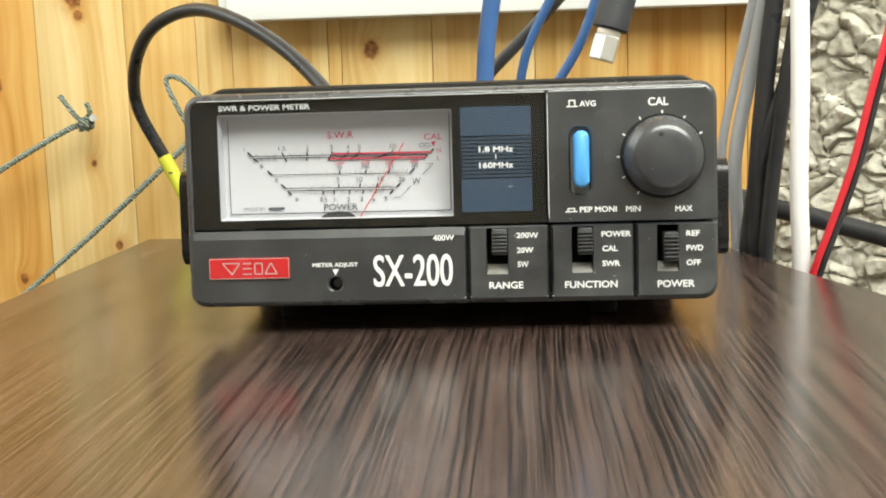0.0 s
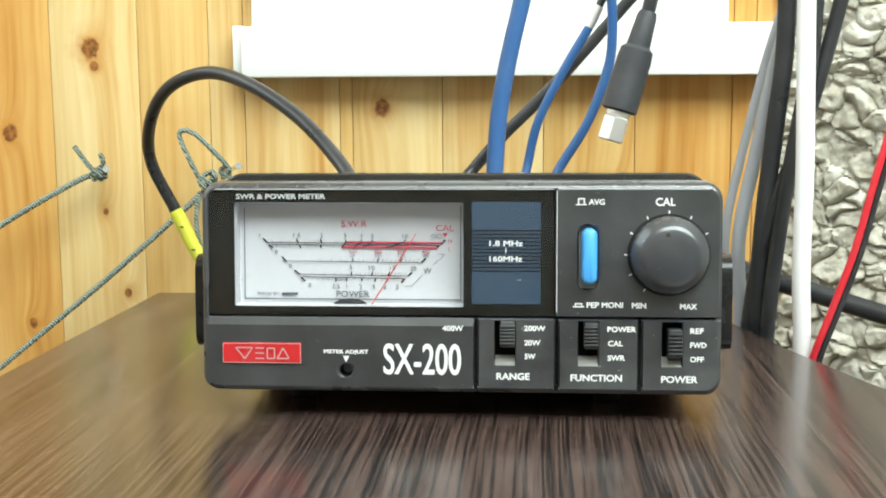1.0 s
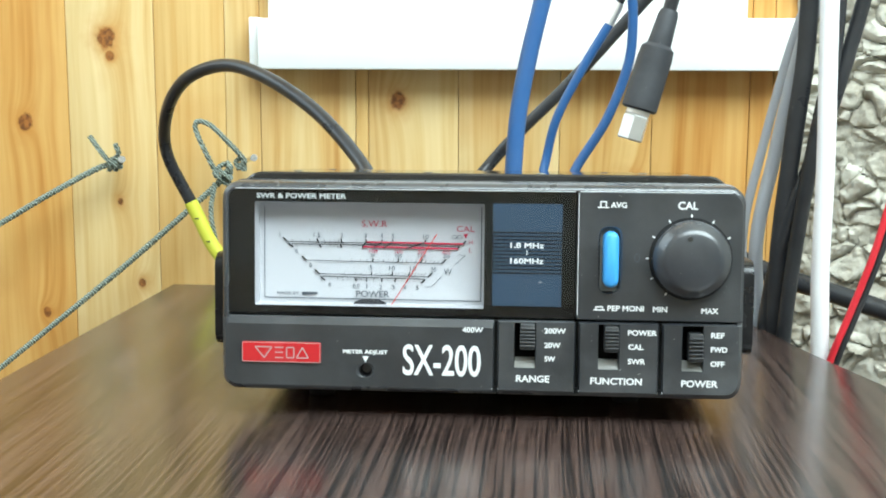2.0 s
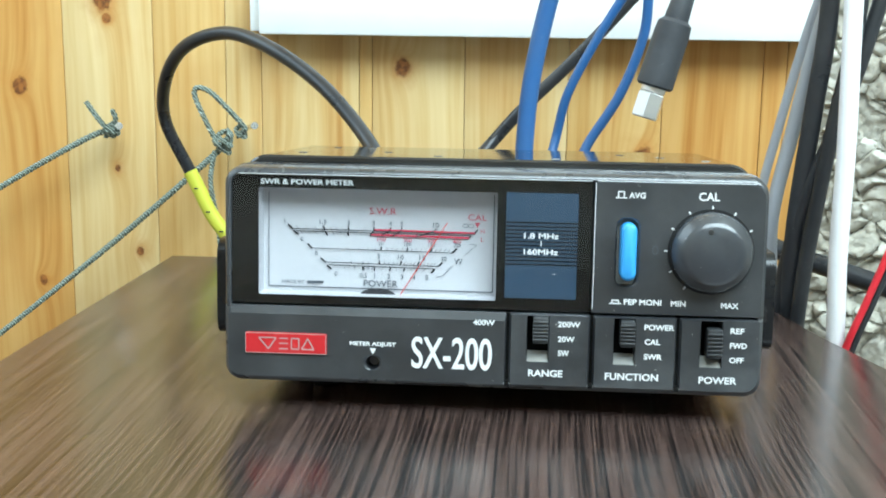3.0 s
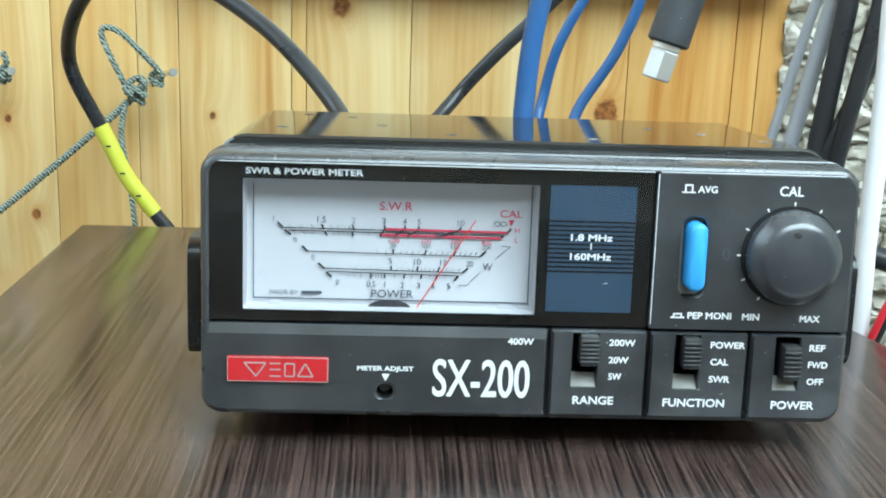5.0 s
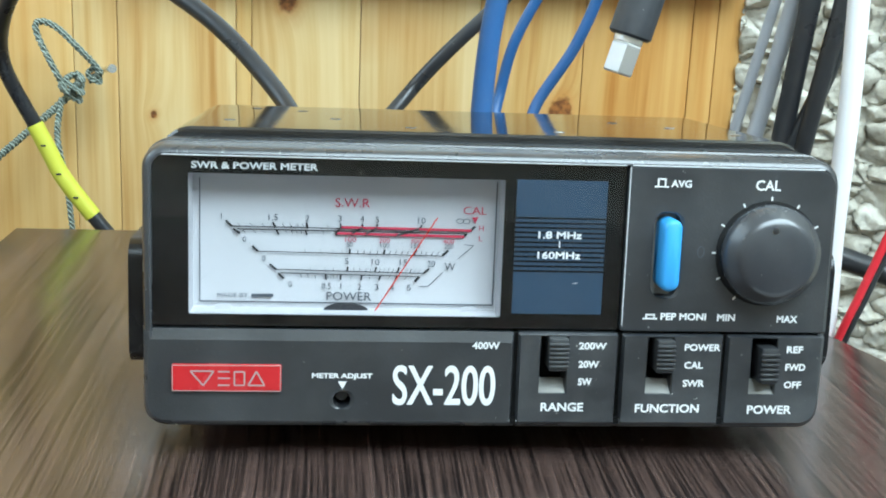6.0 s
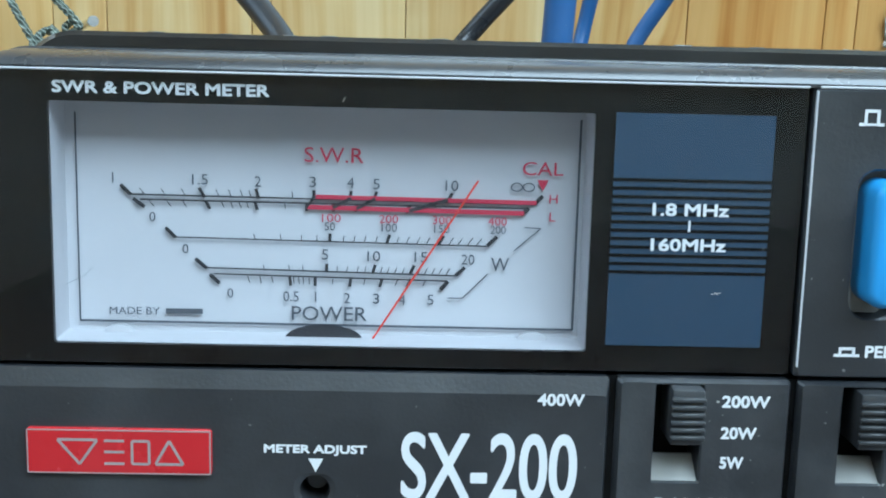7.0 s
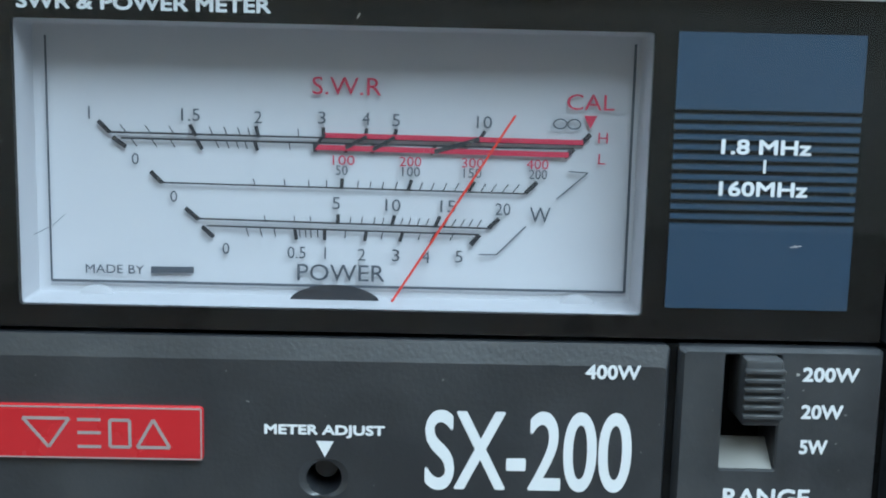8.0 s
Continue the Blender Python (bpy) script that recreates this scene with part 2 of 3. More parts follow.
def box(bm, x0, x1, y0, y1, z0, z1, bevel=0.0, steps=2):
    """A box between two corners, in the unit of the numbers, with its edges rounded."""
    made = bmesh.ops.create_cube(bm, size=1.0)["verts"]
    for v in made:
        v.co = Vector(((x0 + x1) / 2 + v.co.x * (x1 - x0), (y0 + y1) / 2 + v.co.y * (y1 - y0), (z0 + z1) / 2 + v.co.z * (z1 - z0)))
    if bevel:
        edges = list({e for v in made for e in v.link_edges})
        bmesh.ops.bevel(bm, geom=edges, offset=bevel, segments=steps, profile=0.5, affect="EDGES")
    return bm


def mm(bm):
    bmesh.ops.scale(bm, vec=(MM, MM, MM), verts=bm.verts)
    return bm


def boxed(*args, **more):
    return mm(box(bmesh.new(), *args, **more))


def round_rect(x0, x1, z0, z1, r, steps=6):
    out = []
    for cx, cz, a0 in ((x1 - r, z1 - r, 0), (x0 + r, z1 - r, 90), (x0 + r, z0 + r, 180), (x1 - r, z0 + r, 270)):
        for k in range(steps + 1):
            a = radians(a0 + 90 * k / steps)
            out.append((cx + r * math.cos(a), cz + r * math.sin(a)))
    return out


def corners(x0, x1, z0, z1, tr, tl, bl, br, steps=6):
    """Like round_rect, with a radius of its own for each corner."""
    out = []
    for x, z, sx, sz, r, a0 in ((x1, z1, -1, -1, tr, 0), (x0, z1, 1, -1, tl, 90), (x0, z0, 1, 1, bl, 180), (x1, z0, -1, 1, br, 270)):
        for k in range(steps + 1):
            a = radians(a0 + 90 * k / steps)
            out.append((x + sx * r + r * math.cos(a), z + sz * r + r * math.sin(a)))
    return out


def loft(rings, cap_first=False, cap_last=False):
    """Joins rings of equal length, each a list of 3D points."""
    bm = bmesh.new()
    rows = [[bm.verts.new(p) for p in ring] for ring in rings]
    n = len(rows[0])
    for a, b in zip(rows, rows[1:]):
        for k in range(n):
            bm.faces.new((a[k], a[(k + 1) % n], b[(k + 1) % n], b[k]))
    if cap_first:
        bm.faces.new(rows[0])
    if cap_last:
        bm.faces.new(rows[-1])
    return bm


def plate_with_hole(outer, hole, y0, y1):
    """A plate that faces -y, between y0 and y1, with an opening right through it; both outlines run round in step."""
    n = len(outer)
    rings = [[(x, y0, z) for x, z in hole], [(x, y0, z) for x, z in outer], [(x, y1, z) for x, z in outer], [(x, y1, z) for x, z in hole], [(x, y0, z) for x, z in hole]]
    bm = loft(rings[:4])
    rows = [[v for v in bm.verts][k * n : (k + 1) * n] for k in range(4)]
    for k in range(n):
        bm.faces.new((rows[3][k], rows[3][(k + 1) % n], rows[0][(k + 1) % n], rows[0][k]))
    return mm(bm)


def soft_plate(outer, inner, hole, front, edge, back):
    """A front plate with rounded rims round an opening: edge gives the depth of each point of the outer rim."""
    rings = [[(x, back, z) for x, z in hole], [(x, front + 0.25, z) for x, z in hole], [(x, front, z) for x, z in inner_of(hole, outer, 0.02)], [(x, front, z) for x, z in inner], [(x, y, z) for (x, z), y in zip(outer, edge)], [(x, back, z) for x, z in outer]]
    return mm(loft(rings))


def inner_of(hole, outer, share):
    return [(a + (c - a) * share, b + (d - b) * share) for (a, b), (c, d) in zip(hole, outer)]


def turned(profile, cx, cz, steps=48):
    """A body of revolution round the axis along y through cx, cz: profile of (y, radius)."""
    rings = [[(cx + r * math.cos(2 * math.pi * k / steps), y, cz + r * math.sin(2 * math.pi * k / steps)) for k in range(steps)] for y, r in profile]
    return mm(loft(rings, True, True))


def bars(rows, y, depth=0.05):
    """Printed strokes on a plane that faces -y: rows of x0, z0, x1, z1, width."""
    bm = bmesh.new()
    for x0, z0, x1, z1, w in rows:
        d = Vector((x1 - x0, z1 - z0))
        s = Vector((-d.y, d.x)).normalized() * w / 2
        ends = [(x0 + s.x, z0 + s.y), (x1 + s.x, z1 + s.y), (x1 - s.x, z1 - s.y), (x0 - s.x, z0 - s.y)]
        near, far = [bm.verts.new((x, y - depth, z)) for x, z in ends], [bm.verts.new((x, y, z)) for x, z in ends]
        bm.faces.new(near)
        for k in range(4):
            bm.faces.new((near[k], near[(k + 1) % 4], far[(k + 1) % 4], far[k]))
    return mm(bm)


def outline(points, w, closed=True):
    out = []
    for (a, b), (c, d) in zip(points, points[1:] + points[:1] if closed else points[1:]):
        out.append((a, b, c, d, w))
    return out


def lettering(words, x0, x1, z0, z1, y, mat, parent, bold=0.0, name="lettering"):
    """Printed words that fill the given box on a plane that faces -y; bold: millimetres by which the strokes are thickened."""
    curve = bpy.data.curves.new("words", "FONT")
    curve.body, curve.size, curve.resolution_u = words, 1.0, 6 if z1 - z0 > 5 else 3
    ob = bpy.data.objects.new("words", curve)
    scene.collection.objects.link(ob)
    graph = bpy.context.evaluated_depsgraph_get()
    graph.update()
    me = bpy.data.meshes.new_from_object(ob.evaluated_get(graph))
    bpy.data.objects.remove(ob)
    bpy.data.curves.remove(curve)
    flat = [(v.co.x, v.co.y) for v in me.vertices]
    faces = [tuple(p.vertices) for p in me.polygons]
    bpy.data.meshes.remove(me)
    ax, bx, ay, by = min(p[0] for p in flat), max(p[0] for p in flat), min(p[1] for p in flat), max(p[1] for p in flat)
    shifts = [(0, 0)] + ([(math.cos(k * math.pi / 3) * bold, math.sin(k * math.pi / 3) * bold) for k in range(6)] if bold else [])
    verts, polys = [], []
    for k, (dx, dz) in enumerate(shifts):
        first = len(verts)
        for px, py in flat:
            x = x0 + bold + (px - ax) / (bx - ax) * (x1 - x0 - 2 * bold) + dx
            z = z0 + bold + (py - ay) / (by - ay) * (z1 - z0 - 2 * bold) + dz
            verts.append((x * MM, (y - 0.04 - 0.006 * k) * MM, z * MM))
        polys += [tuple(first + i for i in f) for f in faces]
    me = bpy.data.meshes.new(name)
    me.from_pydata(verts, [], polys)
    me.materials.append(mat)
    ob = new(name, me)
    ob.parent = parent
    return ob


def spline(points, per=10):
    """A smooth way through the points."""
    p = [Vector(q) for q in points]
    p = [2 * p[0] - p[1], *p, 2 * p[-1] - p[-2]]
    out = []
    for a, b, c, d in zip(p, p[1:], p[2:], p[3:]):
        for k in range(per):
            t = k / per
            out.append(0.5 * (2 * b + (c - a) * t + (2 * a - 5 * b + 4 * c - d) * t * t + (3 * b - a - 3 * c + d) * t**3))
    return out + [p[-2]]


def tube(points, radius, per=10, sides=14, squash=1.0):
    """A cable along a smooth way through points in millimetres; radius may be a function of the share of the way."""
    way = spline(points, per)
    rings, up = [], Vector((0, 1, 0.01))
    for k, at in enumerate(way):
        ahead = (way[min(k + 1, len(way) - 1)] - way[max(k - 1, 0)]).normalized()
        side = ahead.cross(up).normalized()
        up = side.cross(ahead).normalized()
        r = radius(k / (len(way) - 1)) if callable(radius) else radius
        rings.append([at + r * (math.cos(2 * math.pi * j / sides) * side + squash * math.sin(2 * math.pi * j / sides) * up) for j in range(sides)])
    return mm(loft(rings, True, True))


# ---- the large structure ----
# Tabletop: one board with a straight end towards the pine wall and a slanting side towards the plaster wall.
def tabletop():
    edge = [(-178, -640), (330, -640), (255, -260), (134, 58), (120, 103), (108, 150), (100, 190), (94, 222), (-162, 222)]
    bm = bmesh.new()
    face = bm.faces.new([bm.verts.new((x, y, 0)) for x, y in edge])
    grown = bmesh.ops.extrude_face_region(bm, geom=[face])["geom"]
    bmesh.ops.translate(bm, vec=(0, 0, -18), verts=[g for g in grown if isinstance(g, bmesh.types.BMVert)])
    bmesh.ops.bevel(bm, geom=[e for e in bm.edges if all(abs(v.co.z) < 1e-6 for v in e.verts)], offset=0.8, segments=2, affect="EDGES")
    return mm(bm)


table = tagged(new("table"), "dark wenge laminate table with fine striped grain", "table")
part("tabletop", tabletop(), WENGE, table, "", False)
for x, y in ((-150, -600), (280, -600), (-140, 190), (66, 185)):
    part("leg", boxed(x - 20, x + 20, y - 20, y + 20, -740, -18.2, 2), WENGE, table)

floor = thing("floor", boxed(-1300, 1500, -800, 330, -790, -740), FLOOR_BOARD, "brown wooden floor under the table", "floor", kind="structure")
# Ceiling and these outer walls are unseen, added to bounce and bound light.
ceiling = thing("ceiling", boxed(-1350, 1500, -860, 330, 1760, 1800), CEILING_WHITE, "unseen white ceiling added to bounce light down", "ceiling", kind="structure")
wall_east = thing("wall_east", boxed(1400, 1450, -800, 330, -740, 1760), PLASTER, "unseen pale wall added to close the room", "wall", kind="structure")


def wall_with_opening(name, m, width, height, x0, x1, z0, z1):
    outer, hole = round_rect(-width / 2, width / 2, 0, height, 1, 1), round_rect(x0, x1, z0, z1, 1, 1)
    ob = thing(name, plate_with_hole(outer, hole, 0, 60), PLASTER, "unseen pale wall added with an opening for a lamp", "wall", kind="structure")
    ob.matrix_world = m
    return ob


# Unseen walls; their openings are assumed, to let the lamps through.
wall_south = wall_with_opening("wall_south", pose(0.05, -0.8, -0.74, 0, 0, 180), 2700, 2500, -1250, 350, 1500, 2420)
wall_west = wall_with_opening("wall_west", pose(-1.3, -0.235, -0.74, 0, 0, 90), 1130, 2500, -290, 520, 1260, 2220)

# Pine wall of upright boards, each a piece of its own.
wall_pine = thing("wall_pine", boxed(-1300, 420, 297, 330, -740, 1760), PINE, "varnished pine plank wall with dark knots", "wall", kind="structure", smooth=False)
JOINTS = [-1000, -900, -800, -700, -610, -520, -440, -362, -238, -189.6, -151, -132, -80.5, -73.6, -25.5, 28, 76, 126, 137.6, 162, 250]
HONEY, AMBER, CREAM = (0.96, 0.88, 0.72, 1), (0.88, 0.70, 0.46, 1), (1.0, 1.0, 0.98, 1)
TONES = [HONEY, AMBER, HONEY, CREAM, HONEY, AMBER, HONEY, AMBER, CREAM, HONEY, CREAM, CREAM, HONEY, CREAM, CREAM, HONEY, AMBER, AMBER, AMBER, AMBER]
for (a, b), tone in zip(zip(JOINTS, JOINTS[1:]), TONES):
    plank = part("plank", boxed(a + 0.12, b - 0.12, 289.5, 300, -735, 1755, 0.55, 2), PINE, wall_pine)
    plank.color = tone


# Rough plaster wall of chipped lumps, set at a slant from the corner.
def lumps(x, z):
    """Height of the lumps at a place on the wall, in millimetres: tilted chips with gaps between them."""
    warp = noise.noise_vector(Vector((x, z, 3.0)) / 17) * 7
    total = 0.0
    for size, share in ((12.0, 1.0), (6.5, 0.15)):
        q = Vector((x + warp.x, (z + warp.y) * 1.25, size)) / size
        dist, where = noise.voronoi(q)
        c = where[0]
        tilt = noise.noise_vector(c * 7.31) * 1.4
        flat = (q - c).x * tilt.x + (q - c).y * tilt.y
        rim = min(1.0, (dist[1] - dist[0]) * 4.5)
        high = 0.5 + 0.9 * noise.noise(c * 3.7)
        total += share * (6.0 * rim**0.5 * (0.15 + 1.1 * high) + 5.0 * flat * rim)
    return total + 0.8 * noise.noise(Vector((x, z, 0)) / 3.0)


def plaster_face():
    bm = bmesh.new()
    nx, nz = 400, 460
    rows = []
    for j in range(nz + 1):
        z = -150 + 420 * j / nz
        rows.append([bm.verts.new((330 * i / nx, -lumps(330 * i / nx, z), z)) for i in range(nx + 1)])
    for a, b in zip(rows, rows[1:]):
        for k in range(nx):
            bm.faces.new((a[k], a[k + 1], b[k + 1], b[k]))
    return mm(bm)


wall_plaster = thing("wall_plaster", boxed(-4, 1300, 0.5, 50, -740, 1760), STUCCO, "rough grey stone-chip plaster wall", "wall", kind="structure", smooth=False)
wall_plaster.matrix_world = pose(0.150, 0.291, 0, 0, 0, -36)
relief = part("plaster_relief", plaster_face(), STUCCO, wall_plaster)

# ---- the power meter, built upright in millimetres and then set on its feet ----
meter = tagged(new("power_meter"), "black desktop radio power meter, white dial, on a dark table", "power meter")
meter.matrix_world = pose(-0.0008, 0, 0.0004, -4, 0, 0)


def ring(y, grow, r, z0=8.3, z1=71.6, w=77.7):
    return [(x, y, z) for x, z in round_rect(-w - grow, w + grow, z0 - grow, z1 + grow, r + grow, 8)]


cover_shape = [ring(y, g, 7.5, 10.4, 74.0, 76.0) for y, g in ((17.2, -0.6), (17.8, 0), (96, 0), (97, -1.2))]
part("cover", mm(loft(cover_shape, True, True)), PAINT, meter, "gloss black enamelled steel cover")
gap = [ring(y, g, 6.5, 10.4, 72.4, 76.0) for y, g in ((15.5, -1.8), (18.5, -1.8))]
part("seam", mm(loft(gap, True, True)), DARK, meter)
bezel_rings = [ring(y, g, 5.5) for y, g in ((16.8, -2.2), (16.4, -0.3), (15.6, 0.15), (9.2, 0.25), (8.8, -0.35), (8.1, -0.35), (7.7, 0.0), (2.2, -0.25), (1.0, -0.6), (0.3, -1.2), (0.0, -1.9), (0.25, -2.35), (3.2, -2.5), (6, -2.5))]
part("bezel", mm(loft(bezel_rings)), BEZEL, meter, "dark grey moulded front bezel with worn edges")
back = boxed(-75.6, 75.6, 10.2, 11.2, 11.8, 69.5)
part("chassis", back, DARK, meter, "", False)

# Lower left plate with the adjusting hole.
hole_ring = [(-33.7 + 2.0 * math.cos(2 * math.pi * k / 28), 15.0 + 2.0 * math.sin(2 * math.pi * k / 28)) for k in range(28)]
plate_ring, flat_ring = corners(-77.2, 4.8, 8.7, 31.0, 0.6, 1.2, 4.6, 0.6), corners(-76.2, 4.4, 10.2, 28.6, 0.6, 1.2, 3.8, 0.6)
fascia = part("fascia", soft_plate(plate_ring, flat_ring, hole_ring, 0.0, [1.4 if z < 20 else 0.8 for x, z in plate_ring], 6.5), PLASTIC, meter, "", False)
part("screw", turned([(4.2, 0.1), (4.2, 1.3), (4.6, 1.5), (5.8, 1.5)], -33.7, 15.0, 20), FRAME_GREY, fascia, "small steel adjusting screw")

# Three switch plates with slots and ribbed sliders.
for x0, x1, s0, s1, k0, k1, br in ((5.7, 28.7, 10.8, 17.0, 22.7, 30.3, 0.5), (29.6, 53.1, 35.5, 41.5, 22.4, 30.1, 0.5), (54.0, 77.2, 59.9, 65.9, 20.0, 28.4, 4.6)):
    rim, flat = corners(x0, x1, 8.7, 31.0, 0.5, 0.5, 0.5, br), corners(x0 + 0.55, x1 - (0.4 if br < 1 else 1.0), 10.2, 30.6, 0.4, 0.4, 0.4, max(0.4, br - 0.8))
    plate = part("switch_plate", soft_plate(rim, flat, round_rect(s0, s1, 17.0, 30.4, 0.3, 6), -0.35, [1.2 if z < 20 else 0.5 for x, z in rim], 6.5), SWITCH_PLATE, meter, "", False)
    # The lip's colour is lightened to carry the highlight that falls there.
    lip = bmesh.new()
    lower = [lip.verts.new(p) for p in ((s0 + 0.1, 0.0, 17.05), (s1 - 0.1, 0.0, 17.05), (s1 - 0.1, 3.4, 19.6), (s0 + 0.1, 3.4, 19.6))]
    under = [lip.verts.new(p) for p in ((s0 + 0.1, 4.0, 17.05), (s1 - 0.1, 4.0, 17.05), (s1 - 0.1, 4.0, 19.6), (s0 + 0.1, 4.0, 19.6))]
    lip.faces.new(lower)
    for k in range(4):
        lip.faces.new((lower[k], lower[(k + 1) % 4], under[(k + 1) % 4], under[k]))
    part("slot_lip", mm(lip), LIP, plate, "worn lower lip of the slot, lightened for its highlight", False)
    slider = part("slider", boxed(s0 + 1.7, s1 - 0.15, -2.4, 4.5, k0, k1, 0.5), SLIDER, plate, "ribbed black sliding switch")
    for j in range(6):
        z = k0 + 0.9 + j * (k1 - k0 - 1.5) / 6
        part("rib", boxed(s0 + 1.6, s1 - 0.1, -3.0, -2.2, z, z + 0.62, 0.16, 1), SLIDER, slider)

# Black fillers added so the grooves between plates read as shaded.
for x0, x1 in ((4.6, 5.9), (28.5, 29.8), (52.9, 54.2)):
    part("divider", mm(box(box(bmesh.new(), x0, x1, 1.0, 6.4, 11.0, 31.0), x0, x1, -0.12, 6.4, 9.7, 11.2)), GLOSS, meter, "", False)

# Upper right control plate with the knob and the push key.
key_slot = round_rect(35.2, 41.3, 39.6, 59.0, 2.6, 6)
rim, flat = corners(28.8, 77.2, 31.6, 69.7, 4.4, 0.6, 0.5, 0.5), corners(29.3, 76.3, 31.9, 68.9, 3.7, 0.5, 0.4, 0.4)
control = part("control_plate", soft_plate(rim, flat, key_slot, -0.2, [0.9 if z > 50 else 0.3 for x, z in rim], 6.5), PLASTIC, meter, "", False)
# Pale strips hold, in their colour, the light that plate edges catch.
part("edge_strip", boxed(29.4, 73.6, -0.1, 0.5, 69.15, 69.5, 0.12, 1), EDGE_GLINT, control, "pale strip painted as light on the upper edge", False)
part("edge_strip", boxed(29.0, 29.25, -0.15, 0.4, 33, 68.9), EDGE_GLINT, control, "pale strip painted as light on the side edge", False)
key = mm(loft([[(x, y, z) for x, z in round_rect(36.3 + d, 40.8 - d, 41.6 + d, 57.9 - d, 2.2 - d, 6)] for y, d in ((5, 0), (-2.8, 0), (-3.6, 0.25), (-4.1, 0.9))], True, True))
part("push_key", key, BLUE_KEY, meter, "sky blue plastic push key")
part("slot_floor", boxed(35.6, 40.9, 2.6, 3.2, 39.9, 58.7), LIP, control, "worn grey floor of the key slot", False)
part("worn_mark", bars(outline([(46.2 + 0.75 * math.cos(k * math.pi / 8), 50.2 + 1.25 * math.sin(k * math.pi / 8)) for k in range(16)], 0.22), -0.22), GREY_INK, control, "faint worn oval mark", False)
# Raised black disc gives the shaded gap round the knob by colour.
part("knob_gap_disc", turned([(-0.45, 12.0), (-0.2, 12.1), (0.2, 12.1)], 61.7, 50.1), DARK, control)
knob = part("knob", turned([(-0.6, 11.0), (-0.9, 11.35), (-3.0, 11.35), (-3.6, 11.15), (-4.4, 10.6), (-5.9, 9.1), (-6.4, 8.6), (-6.9, 7.4), (-7.3, 4.2), (-7.4, 0.2)], 61.7, 50.1, 64), KNOB, meter, "satin black plastic control knob")
part("knob_mark", turned([(-6.6, 0.75), (-7.25, 0.75), (-7.3, 0.45)], 60.6, 56.4, 16), FRAME_GREY, knob)

# Meter window: black gloss plate with an opening, the sunken dial behind it and a clear cover in front.
window_plate = part("window_plate", plate_with_hole(round_rect(-75.4, 28.5, 31.6, 69.3, 0.8, 6), round_rect(-67.6, 1.5, 34.1, 65.3, 0.4, 6), 1.3, 2.2), GLOSS, meter)
tray = mm(loft([[(x, y, z) for x, z in round_rect(-67.6 + d, 1.5 - d, 34.1 + d, 65.3 - d, 0.4, 6)] for y, d in ((2.2, 0), (7.2, 0.35), (7.3, 0.5))], False, True))
dial = part("dial", tray, SCALE, meter, "white meter dial with black and red scales")
cover_pane = part("clear_cover", boxed(-75.2, 28.3, 0.75, 0.95, 31.8, 69.1), CLEAR, meter, "clear glossy acrylic window", False)
cover_pane.visible_shadow = False
# Caught light along the window's upper edge, as a pale strip.
part("edge_strip", boxed(-73.0, 28.2, 0.0, 0.7, 69.12, 69.42, 0.1, 1), EDGE_GLINT, window_plate, "pale strip painted as light on the upper window edge", False)
blue_panel = part("blue_panel", boxed(4.0, 24.4, 1.05, 1.3, 35.2, 65.5), BLUE_FILM, window_plate, "slate blue panel with fine black lines", False)
for j in range(12):
    z = 45.0 + j * (57.0 - 45.0) / 11
    part("line", bars([(3.7, z, 24.6, z, 0.44)], 1.04), GLOSS, window_plate, "", False)
lettering("1.8 MHz", 9.2, 19.1, 52.4, 54.1, 0.98, WHITE_INK, window_plate, 0.08)
lettering("160MHz", 9.2, 19.0, 47.8, 49.5, 0.98, WHITE_INK, window_plate, 0.08)
part("line", bars([(14.1, 50.4, 14.1, 51.9, 0.3)], 0.98), WHITE_INK, window_plate, "", False)
lettering("SWR & POWER METER", -66.9, -39.8, 66.3, 67.9, 1.28, WHITE_INK, window_plate, 0.08)

# Fine scratches on the clear window.
for row in ((17.4, 42.3, 18.7, 42.5, 0.12), (17.9, 42.6, 18.3, 42.2, 0.1), (-65.6, 42.0, -63.4, 43.1, 0.07), (-63.4, 43.1, -62.2, 44.3, 0.06), (-30.6, 66.0, -30.3, 66.6, 0.12)):
    part("scratch", bars([row], 0.74, 0.01), GREY_INK if row[0] < -60 else SILVER, cover_pane, "", False)

# Dial print.
DY = 6.9
part("frame_line", bars([(-66.2, 36.4, -66.2, 64.2, 0.22), (-0.1, 36.3, -0.1, 64.7, 0.3), (-66.2, 36.4, -0.1, 36.3, 0.3)], DY), GREY_INK, dial, "", False)


def lean(x, middle=-34.5):
    """How far a tick at x leans away from the middle of the scale."""
    return 0.036 * (x - middle)


def ticks(xs, z, length, width, way=1):
    return [(x, z, x + way * lean(x) * length, z + way * length, width) for x in xs]


upper = [-57.3, -54.6, -52.0, -47.6, -46.0, -44.5, -43.4, -37.9]
heavy = [-49.5, -42.4, -35.1, -30.4, -27.2, -17.6]
below = [-56.8, -54.5, -52.4, -47.3, -46.1, -45.0, -44.0, -39.0]
heavy_below = [-49.4, -42.9, -36.1, -32.5, -29.4, -22.4]
part("swr_scale", bars([(-59.3, 53.55, -5.8, 53.3, 0.22), (-58.0, 52.9, -7.0, 52.75, 0.22)] + ticks(upper, 53.5, 0.9, 0.12) + ticks(heavy, 53.3, 1.3, 0.42) + ticks(below, 52.8, 0.8, 0.12, -1) + ticks(heavy_below, 52.9, 1.1, 0.42, -1) + [(-60.5, 54.8, -59.2, 53.5, 0.5), (-58.9, 53.0, -57.4, 51.9, 0.5), (-4.8, 54.5, -5.9, 53.3, 0.55), (-6.6, 52.8, -7.7, 51.8, 0.55)], DY), BLACK_INK, dial, "", False)
